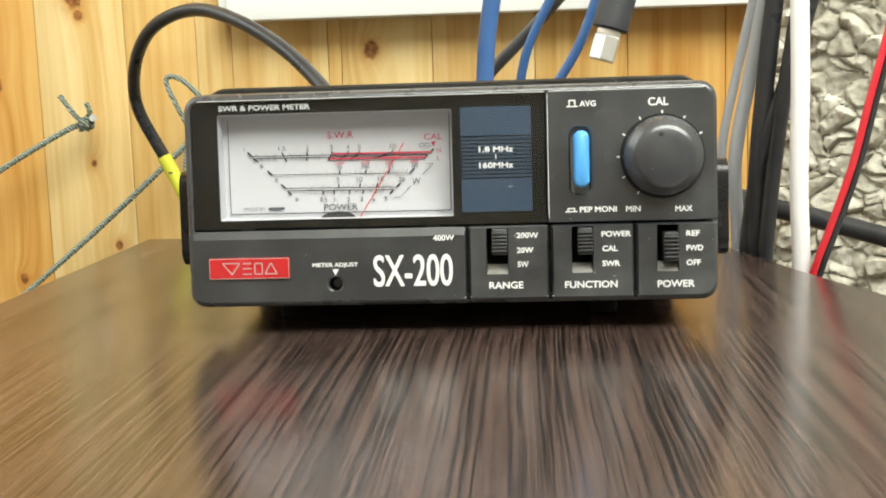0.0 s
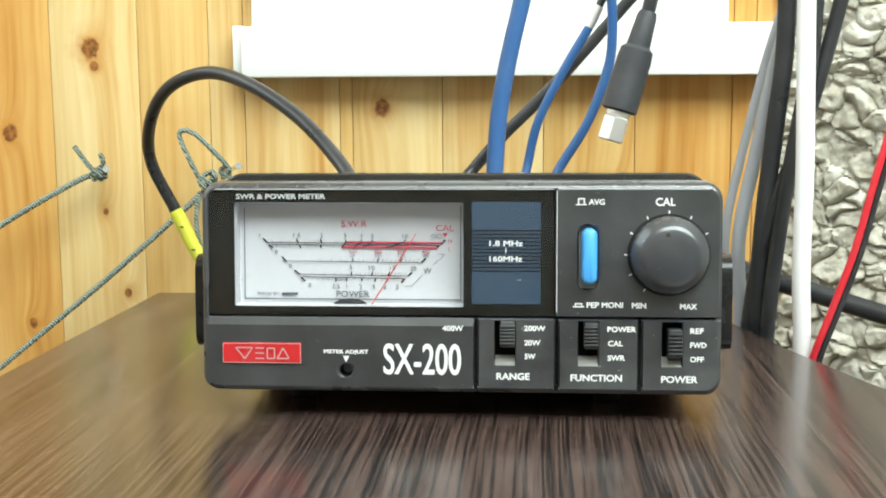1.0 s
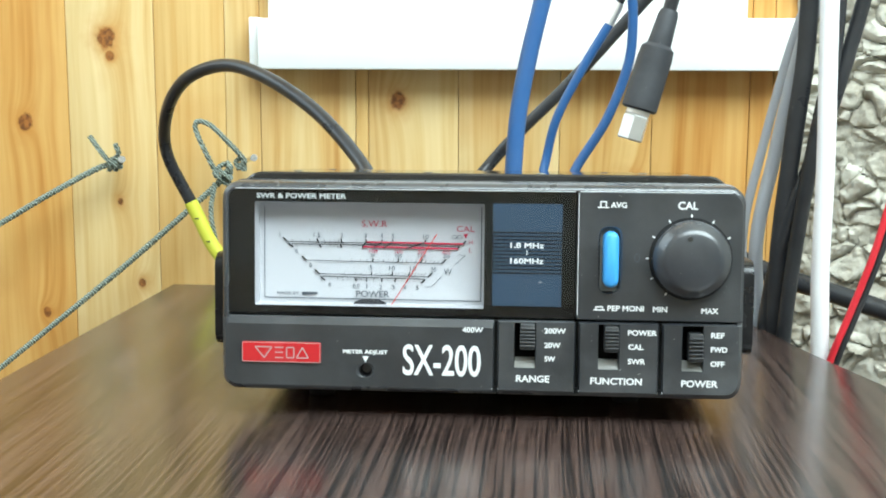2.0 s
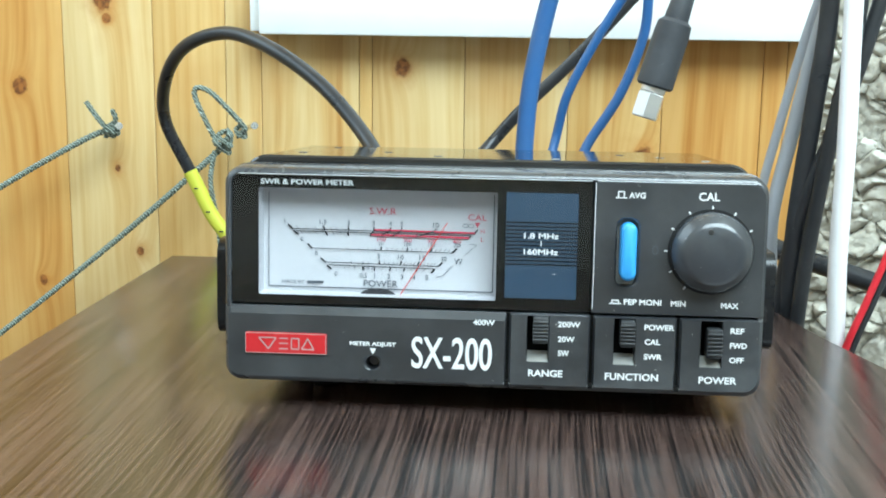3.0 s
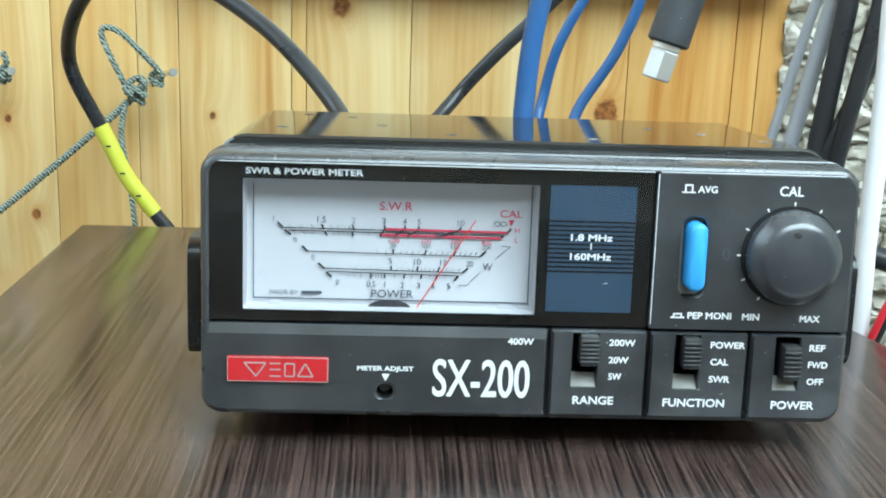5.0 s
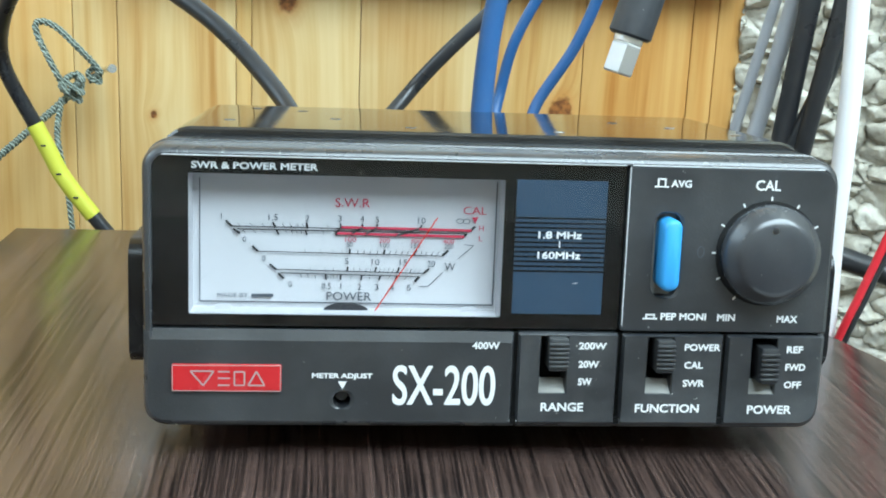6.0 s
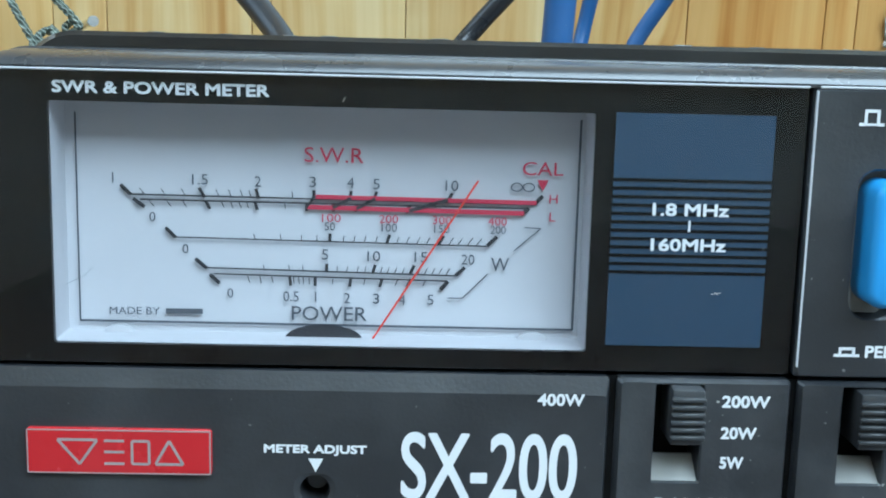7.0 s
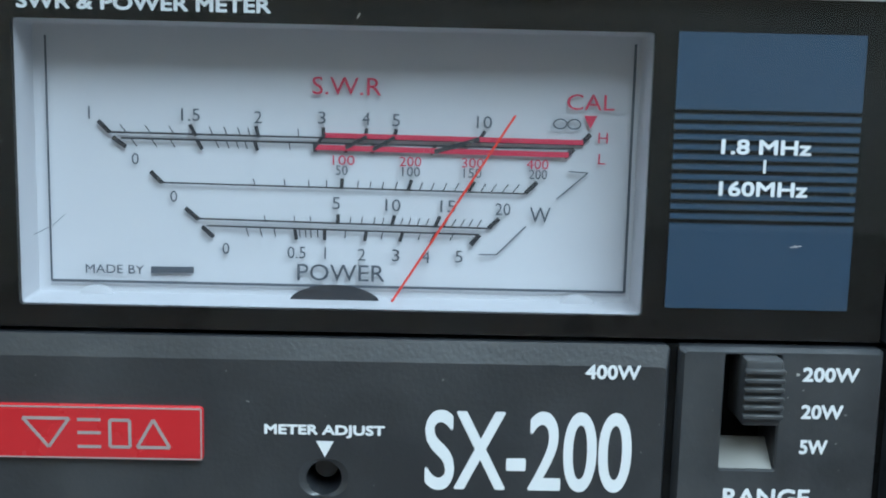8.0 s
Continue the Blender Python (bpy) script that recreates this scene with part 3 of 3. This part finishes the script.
part("swr_red_band", bars([(-35.0, 53.75, -5.6, 53.55, 0.55), (-36.0, 52.35, -7.2, 52.1, 0.6)], DY - 0.06), RED_INK, dial, "two red bands of the upper scale", False)
part("swr_slashes", bars([(-36.2, 52.2, -34.9, 53.9, 0.35), (-32.6, 52.3, -30.2, 53.7, 0.4), (-29.5, 52.2, -27.0, 53.7, 0.4), (-22.5, 52.1, -17.4, 53.7, 0.5)], DY - 0.1), BLACK_INK, dial, "", False)
mid = [-42.8, -39.4, -36.7, -34.7, -31.2, -29.8, -28.4, -26.9, -24.1, -22.8, -21.4, -20.1, -17.1, -15.9, -14.6, -13.4]
part("watt_scale", bars([(-53.5, 47.95, -12.0, 47.55, 0.18), (-54.7, 49.2, -53.4, 47.9, 0.5), (-12.0, 47.6, -10.7, 48.9, 0.5)] + ticks(mid, 47.7, 0.9, 0.12) + ticks([-33.0, -25.4, -18.5], 47.7, 1.15, 0.42), DY), BLACK_INK, dial, "", False)
low = [-41.6, -38.3, -36.5, -32.0, -30.7, -29.3, -28.3, -26.2, -25.3, -24.3, -23.3, -21.2, -20.3, -19.3, -18.4, -17.4]
lowest = [-43.9, -42.3, -40.7, -37.8, -37.1, -36.5, -35.7, -32.5, -28.2, -23.8, -20.0]
part("low_watt_scale", bars([(-49.4, 43.9, -16.1, 43.45, 0.2), (-48.4, 43.1, -17.2, 42.7, 0.2), (-50.8, 45.1, -49.3, 43.8, 0.5), (-16.1, 43.5, -14.9, 44.6, 0.5), (-48.9, 43.0, -47.6, 41.8, 0.5), (-17.1, 42.7, -18.1, 41.5, 0.55)] + ticks(low, 43.6, 0.85, 0.12) + ticks([-33.4, -27.2, -22.2], 43.6, 1.15, 0.42) + ticks(lowest, 42.9, 0.95, 0.12, -1) + ticks([-38.3, -34.9, -30.1, -25.9, -22.1], 42.9, 1.2, 0.4, -1), DY), BLACK_INK, dial, "", False)
lettering("S.W.R", -36.4, -28.6, 58.3, 60.3, DY, RED_INK, dial)
lettering("CAL", -7.6, -2.2, 57.2, 59.0, DY, RED_INK, dial)
for words, x, z, h in (("1", -61.5, 55.7, 1.4), ("1.5", -50.1, 55.7, 1.4), ("2", -42.5, 55.6, 1.4), ("3", -35.3, 55.7, 1.4), ("4", -30.3, 55.7, 1.4), ("5", -26.9, 55.6, 1.4), ("10", -16.9, 55.6, 1.4), ("50", -33.0, 49.8, 1.1), ("100", -25.1, 49.8, 1.1), ("150", -18.1, 49.8, 1.1), ("200", -10.6, 49.8, 1.1), ("5", -33.6, 46.0, 1.4), ("10", -27.1, 45.9, 1.4), ("15", -20.8, 45.9, 1.4), ("20", -14.5, 45.7, 1.4), ("0.5", -38.1, 40.2, 1.4), ("1", -34.8, 40.2, 1.4), ("2", -30.6, 40.1, 1.4), ("3", -26.7, 40.1, 1.4), ("4", -23.2, 40.0, 1.4), ("5", -19.4, 40.1, 1.4), ("0", -56.4, 50.6, 1.3), ("0", -52.1, 46.4, 1.3), ("0", -46.2, 40.5, 1.3)):
    w = h * (0.13 if words == "1" else 0.62 * len(words.replace(".", "")) + 0.25 * words.count("."))
    lettering(words, x - w / 2, x + w / 2, z - h / 2, z + h / 2, DY, GREY_INK, dial, 0.0)
for words, x in (("100", -32.8), ("200", -25.2), ("300", -18.1), ("400", -10.7)):
    lettering(words, x - 1.25, x + 1.25, 50.4, 51.5, DY, RED_INK, dial)
lettering("POWER", -38.0, -27.9, 36.95, 38.9, DY, GREY_INK, dial, 0.003)
lettering("W", -11.4, -9.0, 44.2, 46.0, DY, GREY_INK, dial)
lettering("H", -3.9, -2.8, 53.5, 54.7, DY, RED_INK, dial)
lettering("L", -3.8, -3.0, 51.1, 52.3, DY, RED_INK, dial)
lettering("MADE BY", -62.3, -55.6, 37.35, 38.35, DY, GREY_INK, dial)
part("maker_bar", bars([(-54.8, 37.85, -49.9, 37.9, 0.75)], DY), GREY_INK, dial, "", False)
part("bracket_line", bars([(-7.1, 50.2, -4.9, 50.1, 0.14), (-4.9, 50.1, -8.4, 47.0, 0.14), (-11.8, 43.8, -15.1, 40.4, 0.14), (-15.1, 40.4, -17.1, 40.4, 0.14)], DY), GREY_INK, dial, "", False)
loops = [(-8.3 + 0.75 * math.cos(a * math.pi / 8), 55.6 + 0.55 * math.sin(a * math.pi / 8)) for a in range(16)]
part("infinity_mark", bars(outline(loops, 0.16) + outline([(x + 1.6, z) for x, z in loops], 0.16), DY), GREY_INK, dial, "", False)
mark = bmesh.new()
mark.faces.new([mark.verts.new(p) for p in ((-5.6, DY - 0.06, 56.6), (-4.1, DY - 0.06, 56.6), (-4.85, DY - 0.06, 55.1))])
part("cal_mark", mm(mark), RED_INK, dial, "", False)
arch = bmesh.new()
arch.faces.new([arch.verts.new((-33.6 + 5.2 * math.cos(math.pi * k / 20), DY - 1.2, 34.6 + 2.1 * math.sin(math.pi * k / 20))) for k in range(21)])
part("movement_cover", mm(arch), BLACK_INK, dial, "", False)
for x in (-61.0, -5.6):
    part("boss", turned([(7.0, 2.6), (6.4, 2.6), (6.2, 2.0), (6.2, 0.1)], x, 33.4, 24), SCALE, dial)
part("needle", bars([(-27.1, 33.4, -13.0, 55.9, 0.26)], 5.6, 0.12), NEEDLE, meter, "thin red meter needle", False)

# The printed card sits a little low in its tray.
for print_mark in dial.children:
    print_mark.location = (0.0005, 0, -0.0006)

# Print on the front plates.
FY = -0.02
lettering("400W", -4.7, 1.5, 27.1, 28.8, FY, WHITE_INK, fascia, 0.08)
lettering("METER ADJUST", -40.4, -26.9, 19.75, 21.3, FY, WHITE_INK, fascia, 0.08)
pointer = bmesh.new()
pointer.faces.new([pointer.verts.new(p) for p in ((-34.6, FY - 0.05, 19.4), (-32.6, FY - 0.05, 19.4), (-33.6, FY - 0.05, 17.5))])
part("pointer", mm(pointer), WHITE_INK, fascia, "", False)
lettering("SX-200", -22.4, 0.9, 13.9, 23.3, FY, WHITE_INK, fascia, 0.16)
badge = part("badge", mm(loft([[(x, y, z) for x, z in round_rect(-71.1 + d, -47.1 - d, 17.0 + d, 23.2 - d, 0.5, 3)] for y, d in ((0.2, 0), (-0.5, 0), (-0.7, 0.2))], False, True)), RED_BADGE, meter, "red enamel badge with a silver line emblem")
B = -0.68
emblem = outline([(-67.0, 21.7), (-64.2, 18.4), (-61.9, 21.7)], 0.36) + [(-61.0, z, -58.4, z, 0.36) for z in (18.5, 20.1, 21.6)] + outline([(-57.4, 18.5), (-55.2, 18.5), (-55.2, 21.6), (-57.4, 21.6)], 0.36) + outline([(-54.4, 18.5), (-50.8, 18.5), (-52.6, 21.7)], 0.36)
for first, last in ((0, 3), (3, 4), (4, 5), (5, 6), (6, 10), (10, 13)):
    part("emblem_stroke", bars(emblem[first:last], B), SILVER, badge, "", False)
part("badge_rim", bars(outline([(-70.9, 17.2), (-47.3, 17.2), (-47.3, 23.0), (-70.9, 23.0)], 0.16), B), SILVER, badge, "", False)
SY = -0.37
for words, x0, x1, z, h in (("200W", 19.5, 25.9, 28.2, 1.7), ("20W", 19.6, 24.4, 23.9, 1.7), ("5W", 19.7, 22.9, 19.8, 1.7), ("RANGE", 11.4, 21.3, 13.8, 2.1), ("POWER", 44.0, 52.4, 28.1, 1.7), ("CAL", 44.2, 48.6, 23.9, 1.7), ("SWR", 44.1, 49.2, 19.6, 1.7), ("FUNCTION", 33.3, 48.4, 13.6, 2.1), ("REF", 68.1, 72.0, 27.8, 1.7), ("FWD", 68.1, 72.9, 23.6, 1.7), ("OFF", 68.1, 72.2, 19.4, 1.7), ("POWER", 59.8, 70.4, 13.4, 2.1)):
    lettering(words, x0, x1, z - h / 2, z + h / 2, SY, WHITE_INK, meter, 0.09)
CY = -0.22
lettering("AVG", 38.3, 43.0, 64.7, 66.4, CY, WHITE_INK, control, 0.08)
lettering("CAL", 57.7, 63.5, 64.4, 66.8, CY, WHITE_INK, control, 0.08)
lettering("PEP MONI", 37.9, 48.5, 34.4, 36.1, CY, WHITE_INK, control, 0.08)
lettering("MIN", 51.1, 55.3, 34.3, 36.0, CY, WHITE_INK, control, 0.08)
lettering("MAX", 65.1, 70.0, 34.1, 35.8, CY, WHITE_INK, control, 0.08)
part("key_symbol", bars([(34.6, 64.8, 35.4, 64.8, 0.4), (35.4, 64.7, 35.4, 66.6, 0.4), (35.2, 66.5, 37.2, 66.5, 0.4), (37.0, 66.6, 37.0, 64.7, 0.4), (37.0, 64.8, 37.8, 64.8, 0.4), (35.4, 64.8, 37.0, 64.8, 0.3)], CY), WHITE_INK, control, "", False)
part("key_symbol", bars([(33.8, 34.7, 37.2, 34.7, 0.4), (34.6, 34.7, 34.6, 35.7, 0.4), (34.4, 35.6, 36.6, 35.6, 0.4), (36.4, 35.7, 36.4, 34.7, 0.4)], CY), WHITE_INK, control, "", False)
for a in (90, 60, 30, 120, 150, 180, 208, 236):
    c, s = math.cos(radians(a)), math.sin(radians(a))
    part("knob_tick", bars([(61.7 + 11.5 * c, 50.1 + 11.5 * s, 61.7 + 13.0 * c, 50.1 + 13.0 * s, 0.42)], CY), WHITE_INK, control, "", False)

# Added block, no part of the case: keeps light out from underneath.
part("bottom_tray", boxed(-72, 72, 66, 94, 6.9, 10.8, 0.8), RUBBER, meter, "black block added under the case to stop light from behind")

# Mounting bracket arms, feet and the screws of the cover.
for s in (-1, 1):
    arm = mm(loft([[(s * x, y, z) for y, z in round_rect(8, 60, 20.5, 49, 5, 6)] for x in (78.3, 81.0, 81.6)], True, True))
    bracket = part("bracket_arm", arm, ARM, meter, "black bracket arm on the side of the case")
    knob_bolt = mm(loft([[(s * x, 30 + r * math.cos(2 * math.pi * k / 24), 34 + r * math.sin(2 * math.pi * k / 24)) for k in range(24)] for x, r in ((81.5, 4), (82.0, 4), (82.2, 3.4))], True, True))
    part("bolt", knob_bolt, PLASTIC, bracket)
for x, y, z, h in ((-52, 30, 10.5, 8.7), (46, 30, 10.5, 8.7), (-52, 86, 10.5, 4.8), (46, 86, 10.5, 4.8)):
    foot = mm(loft([[(x + r * math.cos(2 * math.pi * k / 24), y + r * math.sin(2 * math.pi * k / 24), zz) for k in range(24)] for zz, r in ((z, 4.8), (z - h + 1, 4.4), (z - h, 4.0))], True, True))
    part("foot", foot, RUBBER, meter, "black rubber foot")
for x, y in ((-62, 40), (-45, 78), (-36, 52), (-18, 30), (18, 28), (40, 66), (52, 52), (64, 34), (-58, 84)):
    dimple = mm(loft([[(x + r * math.cos(2 * math.pi * k / 20), y + r * math.sin(2 * math.pi * k / 20), zz) for k in range(20)] for zz, r in ((73.8, 1.5), (74.05, 1.5), (74.15, 1.2), (74.1, 0.7))], True, True))
    part("rivet", dimple, STEEL if y < 60 and x > 0 else PAINT, meter)

# ---- the shelf and the cables behind ----
ledge = tagged(new("wall_panel"), "white painted panel with a lower ledge on the pine wall", "wall panel")
part("ledge", boxed(-128.7, 147, 270, 289.2, 105, 131.0, 1.0), WHITE_PAINT, ledge)
part("panel", boxed(-124.8, 121.5, 279, 289.2, 131.1, 420, 1.0), WHITE_PAINT, ledge)
part("end_strip", boxed(-134.4, -129.0, 276, 289.2, 106.5, 131.8, 0.6), WHITE_PAINT, ledge)


def cable(name, points, radius, mat, label, squash=1.0, category="cable"):
    return thing(name, tube(points, radius, squash=squash), mat, label, category)


def moved(points, dx, dz=0.0):
    return [(x + dx, y, z + dz) for x, y, z in points]


looped = tagged(new("coaxial_cable"), "black coaxial cable looping up behind the meter with a yellow sleeve", "cable")
part("sheath", tube([(-44, 96, 42), (-47, 112, 54), (-53, 132, 65), (-75, 152, 86), (-101, 170, 101), (-124, 186, 106.5), (-146, 200, 100), (-160, 215, 84.5), (-166, 232, 63.8), (-156, 238, 38.3), (-145.8, 238, 17), (-134, 238, 1), (-124, 238, -12), (-110, 236, -32), (-98, 234, -70)], 3.0), BLACK_CABLE, looped)
sleeve = part("sleeve", tube([(-156.4, 238, 39), (-151.4, 238, 28.6), (-145.8, 238, 17.2), (-134.6, 238, 1.8)], 3.45), YELLOW, looped, "bright yellow marking sleeve")
for x, z in ((-152.6, 31), (-147, 19.5), (-140.6, 10)):
    part("mark", boxed(x - 1.0, x + 1.0, 234.3, 234.9, z - 0.35, z + 0.35), BLACK_INK, sleeve, "", False)


cable("blue_cable", moved([(4, 101, 30), (4.5, 104, 50), (5, 106, 67), (6.5, 107, 88), (10, 108, 109), (15.5, 109, 133), (24, 112, 170), (32, 114, 230)], 2.2), 3.3, BLUE_CABLE, "thick blue cable rising behind the meter")
thin_blue = tagged(new("blue_jumper_cable"), "thin blue cable with a bright crimped end behind the meter", "cable")
part("sheath", tube(moved([(10, 118, 35), (13, 146, 52), (16.5, 156, 66), (21, 156, 85), (31.5, 156, 106), (42, 156, 124)], 3), 1.9), BLUE_CABLE, thin_blue)
part("ferrule", tube(moved([(41.6, 156, 123.4), (43.4, 156, 127), (45.8, 156, 132)], 3), 2.1), NICKEL, thin_blue, "bright metal crimp ferrule")
part("lead", tube(moved([(45.5, 156, 131.6), (50, 157, 142), (56, 158, 170), (58, 158, 230)], 3), 1.6), BLACK_CABLE, thin_blue)
cable("blue_jumper_cable", moved([(20, 128, 35), (25, 146, 52), (28.5, 152, 64), (40.5, 152, 84), (48.5, 152, 105), (50.5, 152, 120), (49.5, 152, 140), (45, 152, 180), (40, 152, 230)], 3.5), 2.0, BLUE_CABLE, "thin blue cable curving upward behind the meter")
cable("black_cable", moved([(-34, 150, 20), (-26, 195, 42), (-12, 215, 58), (3, 216, 75), (28, 217, 100), (62, 218, 138), (85, 219, 165), (110, 220, 230)], 3.5), 2.8, BLACK_CABLE, "black cable running diagonally up the pine wall")

plug = tagged(new("hanging_plug"), "black rubber cable plug with a bright metal nut, hanging", "cable plug")
A, Z = Vector((51.8, 121, 79.5)), Vector((66.7, 123.5, 131.5))
axis = Z - A


def along(*rows):
    way = axis.normalized()
    side, other = way.cross(Vector((0, 1, 0))).normalized(), None
    other = way.cross(side)
    steps = 32
    return mm(loft([[A + way * s + r * (math.cos(2 * math.pi * k / steps) * side + math.sin(2 * math.pi * k / steps) * other) for k in range(steps)] for s, r in rows], True, True))


def hexagon(s0, s1, r):
    way = axis.normalized()
    side = way.cross(Vector((0, 1, 0))).normalized()
    other = way.cross(side)
    return mm(loft([[A + way * s + q * (math.cos(math.pi * k / 3 + 0.3) * side + math.sin(math.pi * k / 3 + 0.3) * other) for k in range(6)] for s, q in ((s0, r - 0.4), (s0 + 0.5, r), (s1 - 0.5, r), (s1, r - 0.4))], True, True))


part("nut", hexagon(-1.2, 8.5, 5.2), NICKEL, plug, "bright nickel hexagon nut", False)
part("collar", along((8.3, 4.0), (9, 4.6), (10.5, 4.6), (11.5, 3.6), (13, 3.6)), NICKEL, plug)
part("boot", along((10.6, 6.0), (11.4, 6.9), (31, 6.7), (35, 6.3), (36.5, 4.6), (48, 3.9), (50, 3.3)), BOOT, plug, "black rubber boot")
top = A + axis.normalized() * 49
part("cable", tube([tuple(top - axis.normalized() * 6), tuple(top), (70.2, 124, 149), (75, 126, 182), (77, 128, 240)], 2.7), BLACK_CABLE, plug)

# Bundle of cables that hangs past the table's slanting side.
cable("grey_cable", [(131, 153, 146), (121, 153, 111), (113, 153, 70), (107.5, 154, 36), (110, 160, 2), (111, 164, -60)], 2.9, GREY_CABLE, "grey cable hanging beside the table edge")
cable("grey_cable", [(129, 162, 146), (119, 162, 113), (109.5, 162, 72), (103.5, 163, 38), (106, 168, 3), (107, 172, -60)], 1.9, GREY_CABLE, "slim grey cable hanging beside the table edge")
cable("flat_black_cable", [(122, 143, 146), (121.5, 143, 111), (118.5, 143, 80), (115, 145, 34), (116, 150, -8), (116, 154, -60)], 3.7, BLACK_CABLE, "broad black cable hanging beside the plaster wall", 0.6)
cable("black_cable", [(145, 140, 146), (137, 140, 111), (128, 140, 78), (117, 144, 42), (112.5, 152, 6), (111, 158, -50)], 3.0, BLACK_CABLE, "black cable slanting down past the table")
cable("black_cable", [(132.5, 138, 146), (131, 138, 111), (126.5, 138, 82), (122, 140, 48), (118.5, 144, 2), (118, 150, -60)], 3.1, BLACK_CABLE, "black cable hanging in the bundle")
cable("white_cable", [(122, 112, 150), (122.5, 110, 110), (123, 108, 70), (123, 108, 30), (124.5, 109, -2), (126, 114, -60)], 3.5, WHITE_CABLE, "white cable hanging past the table edge", 0.8)
pair = tagged(new("red_black_cable"), "red and black twin wire hanging past the table edge", "cable")
part("red_wire", tube([(160, 106, 120), (154, 105, 90), (147, 104, 62), (141, 104, 37), (133, 104, 13), (127.5, 105, -4), (118, 114, -50)], 1.35), RED_CABLE, pair)
part("black_wire", tube([(162.5, 107.5, 120), (156.6, 106.5, 90), (149.6, 105.5, 61), (143.6, 105.5, 36), (135.6, 105.5, 12), (130.2, 106.5, -5), (121, 116, -50)], 1.3), BLACK_CABLE, pair)
cable("black_cable", [(112, 212, 18), (124, 200, 13.5), (147, 185, 8), (172, 170, 1.5), (210, 145, -8), (250, 120, -18)], 4.4, BLACK_CABLE, "thick black cable running along the plaster wall")


# Cord tied to two nails in the pine wall.
def nail(x, z):
    ob = tagged(new("nail"), "bright steel nail standing out of the pine wall", "nail", "nails in the pine wall")
    a, b = Vector((x - 5, 292, z - 2)), Vector((x + 10, 263, z + 3))
    part("shank", tube([tuple(a), tuple((a + b) / 2), tuple(b)], 1.3, 3, 10), STEEL, ob)
    w = (b - a).normalized()
    part("head", tube([tuple(b - w * 0.2), tuple(b + w * 0.3), tuple(b + w * 0.8)], 1.9, 2, 12), STEEL, ob)


for x, z in ((-210, 55), (-140, 56.5)):
    nail(x, z)


def rope(points, radius, per=16, pitch=7.0):
    """Three strands twisted round one another along a smooth way."""
    way = spline(points, per)
    bm = bmesh.new()
    for turn in range(3):
        rows, up, gone = [], Vector((0, 1, 0.01)), 0.0
        for k, at in enumerate(way):
            ahead = (way[min(k + 1, len(way) - 1)] - way[max(k - 1, 0)]).normalized()
            side = ahead.cross(up).normalized()
            up = side.cross(ahead).normalized()
            gone += (at - way[max(k - 1, 0)]).length
            a = 2 * math.pi * (gone / pitch + turn / 3)
            mid = at + radius * 0.5 * (math.cos(a) * side + math.sin(a) * up)
            rows.append([bm.verts.new(mid + radius * 0.56 * (math.cos(math.pi * j / 3) * side + math.sin(math.pi * j / 3) * up)) for j in range(6)])
        for a, b in zip(rows, rows[1:]):
            for j in range(6):
                bm.faces.new((a[j], a[(j + 1) % 6], b[(j + 1) % 6], b[j]))
        bm.faces.new(rows[0])
        bm.faces.new(rows[-1])
    return mm(bm)


def knot(x, y, z, size, seed):
    rng = random.Random(seed)
    pts = [(x + size * math.sin(k * 1.9) * rng.uniform(0.6, 1), y + 0.5 * size * math.cos(k * 2.3), z + size * math.cos(k * 1.3) * rng.uniform(0.6, 1)) for k in range(9)]
    return rope(pts, 1.25, 12, 7.0)


for n, (way, at, tails) in enumerate((
    ([(-208, 272, 55), (-217, 270, 52), (-241, 267, 39), (-270, 265, 22), (-335, 260, -15), (-415, 256, -61)], (-208, 272, 55), [[(-208, 270, 55), (-212, 267, 61), (-218, 266, 70)], [(-207, 270, 56), (-203, 267, 61), (-204, 265, 66)]]),
    ([(-148, 271, 48), (-160, 268, 37), (-185, 266, 15), (-215, 266, -10), (-276, 264, -59), (-350, 262, -118)], (-148, 270, 50), [[(-149, 266, 48), (-155.5, 264, 62), (-160.5, 264, 74), (-159, 264, 78), (-152.5, 264, 76), (-144.5, 264, 68.5), (-138, 265, 61.5), (-135, 266, 57)], [(-152, 268, 46), (-154, 266, 30), (-151, 266, 10), (-149, 266, -12)]]),
)):
    cord = tagged(new("cord"), "pale green twisted cord tied to a nail in the pine wall", "cord", "cords tied to nails")
    part("strand", rope(way, 1.6, 50), CORD, cord)
    part("knot", knot(*at, 6.0 if n else 3.8, 5 + n), CORD, cord)
    part("knot", knot(at[0] + (10 if n else 3), at[1] - 2, at[2] + (6 if n else 1), 3.2, 25 + n), CORD, cord)
    part("knot", knot(at[0] + 2, at[1] - 3, at[2] + (3 if n else 1), 4.6 if n else 2.8, 15 + n), CORD, cord)
    for tail in tails:
        part("loose_end", rope(tail, 1.4, 14, 7.0), CORD, cord)
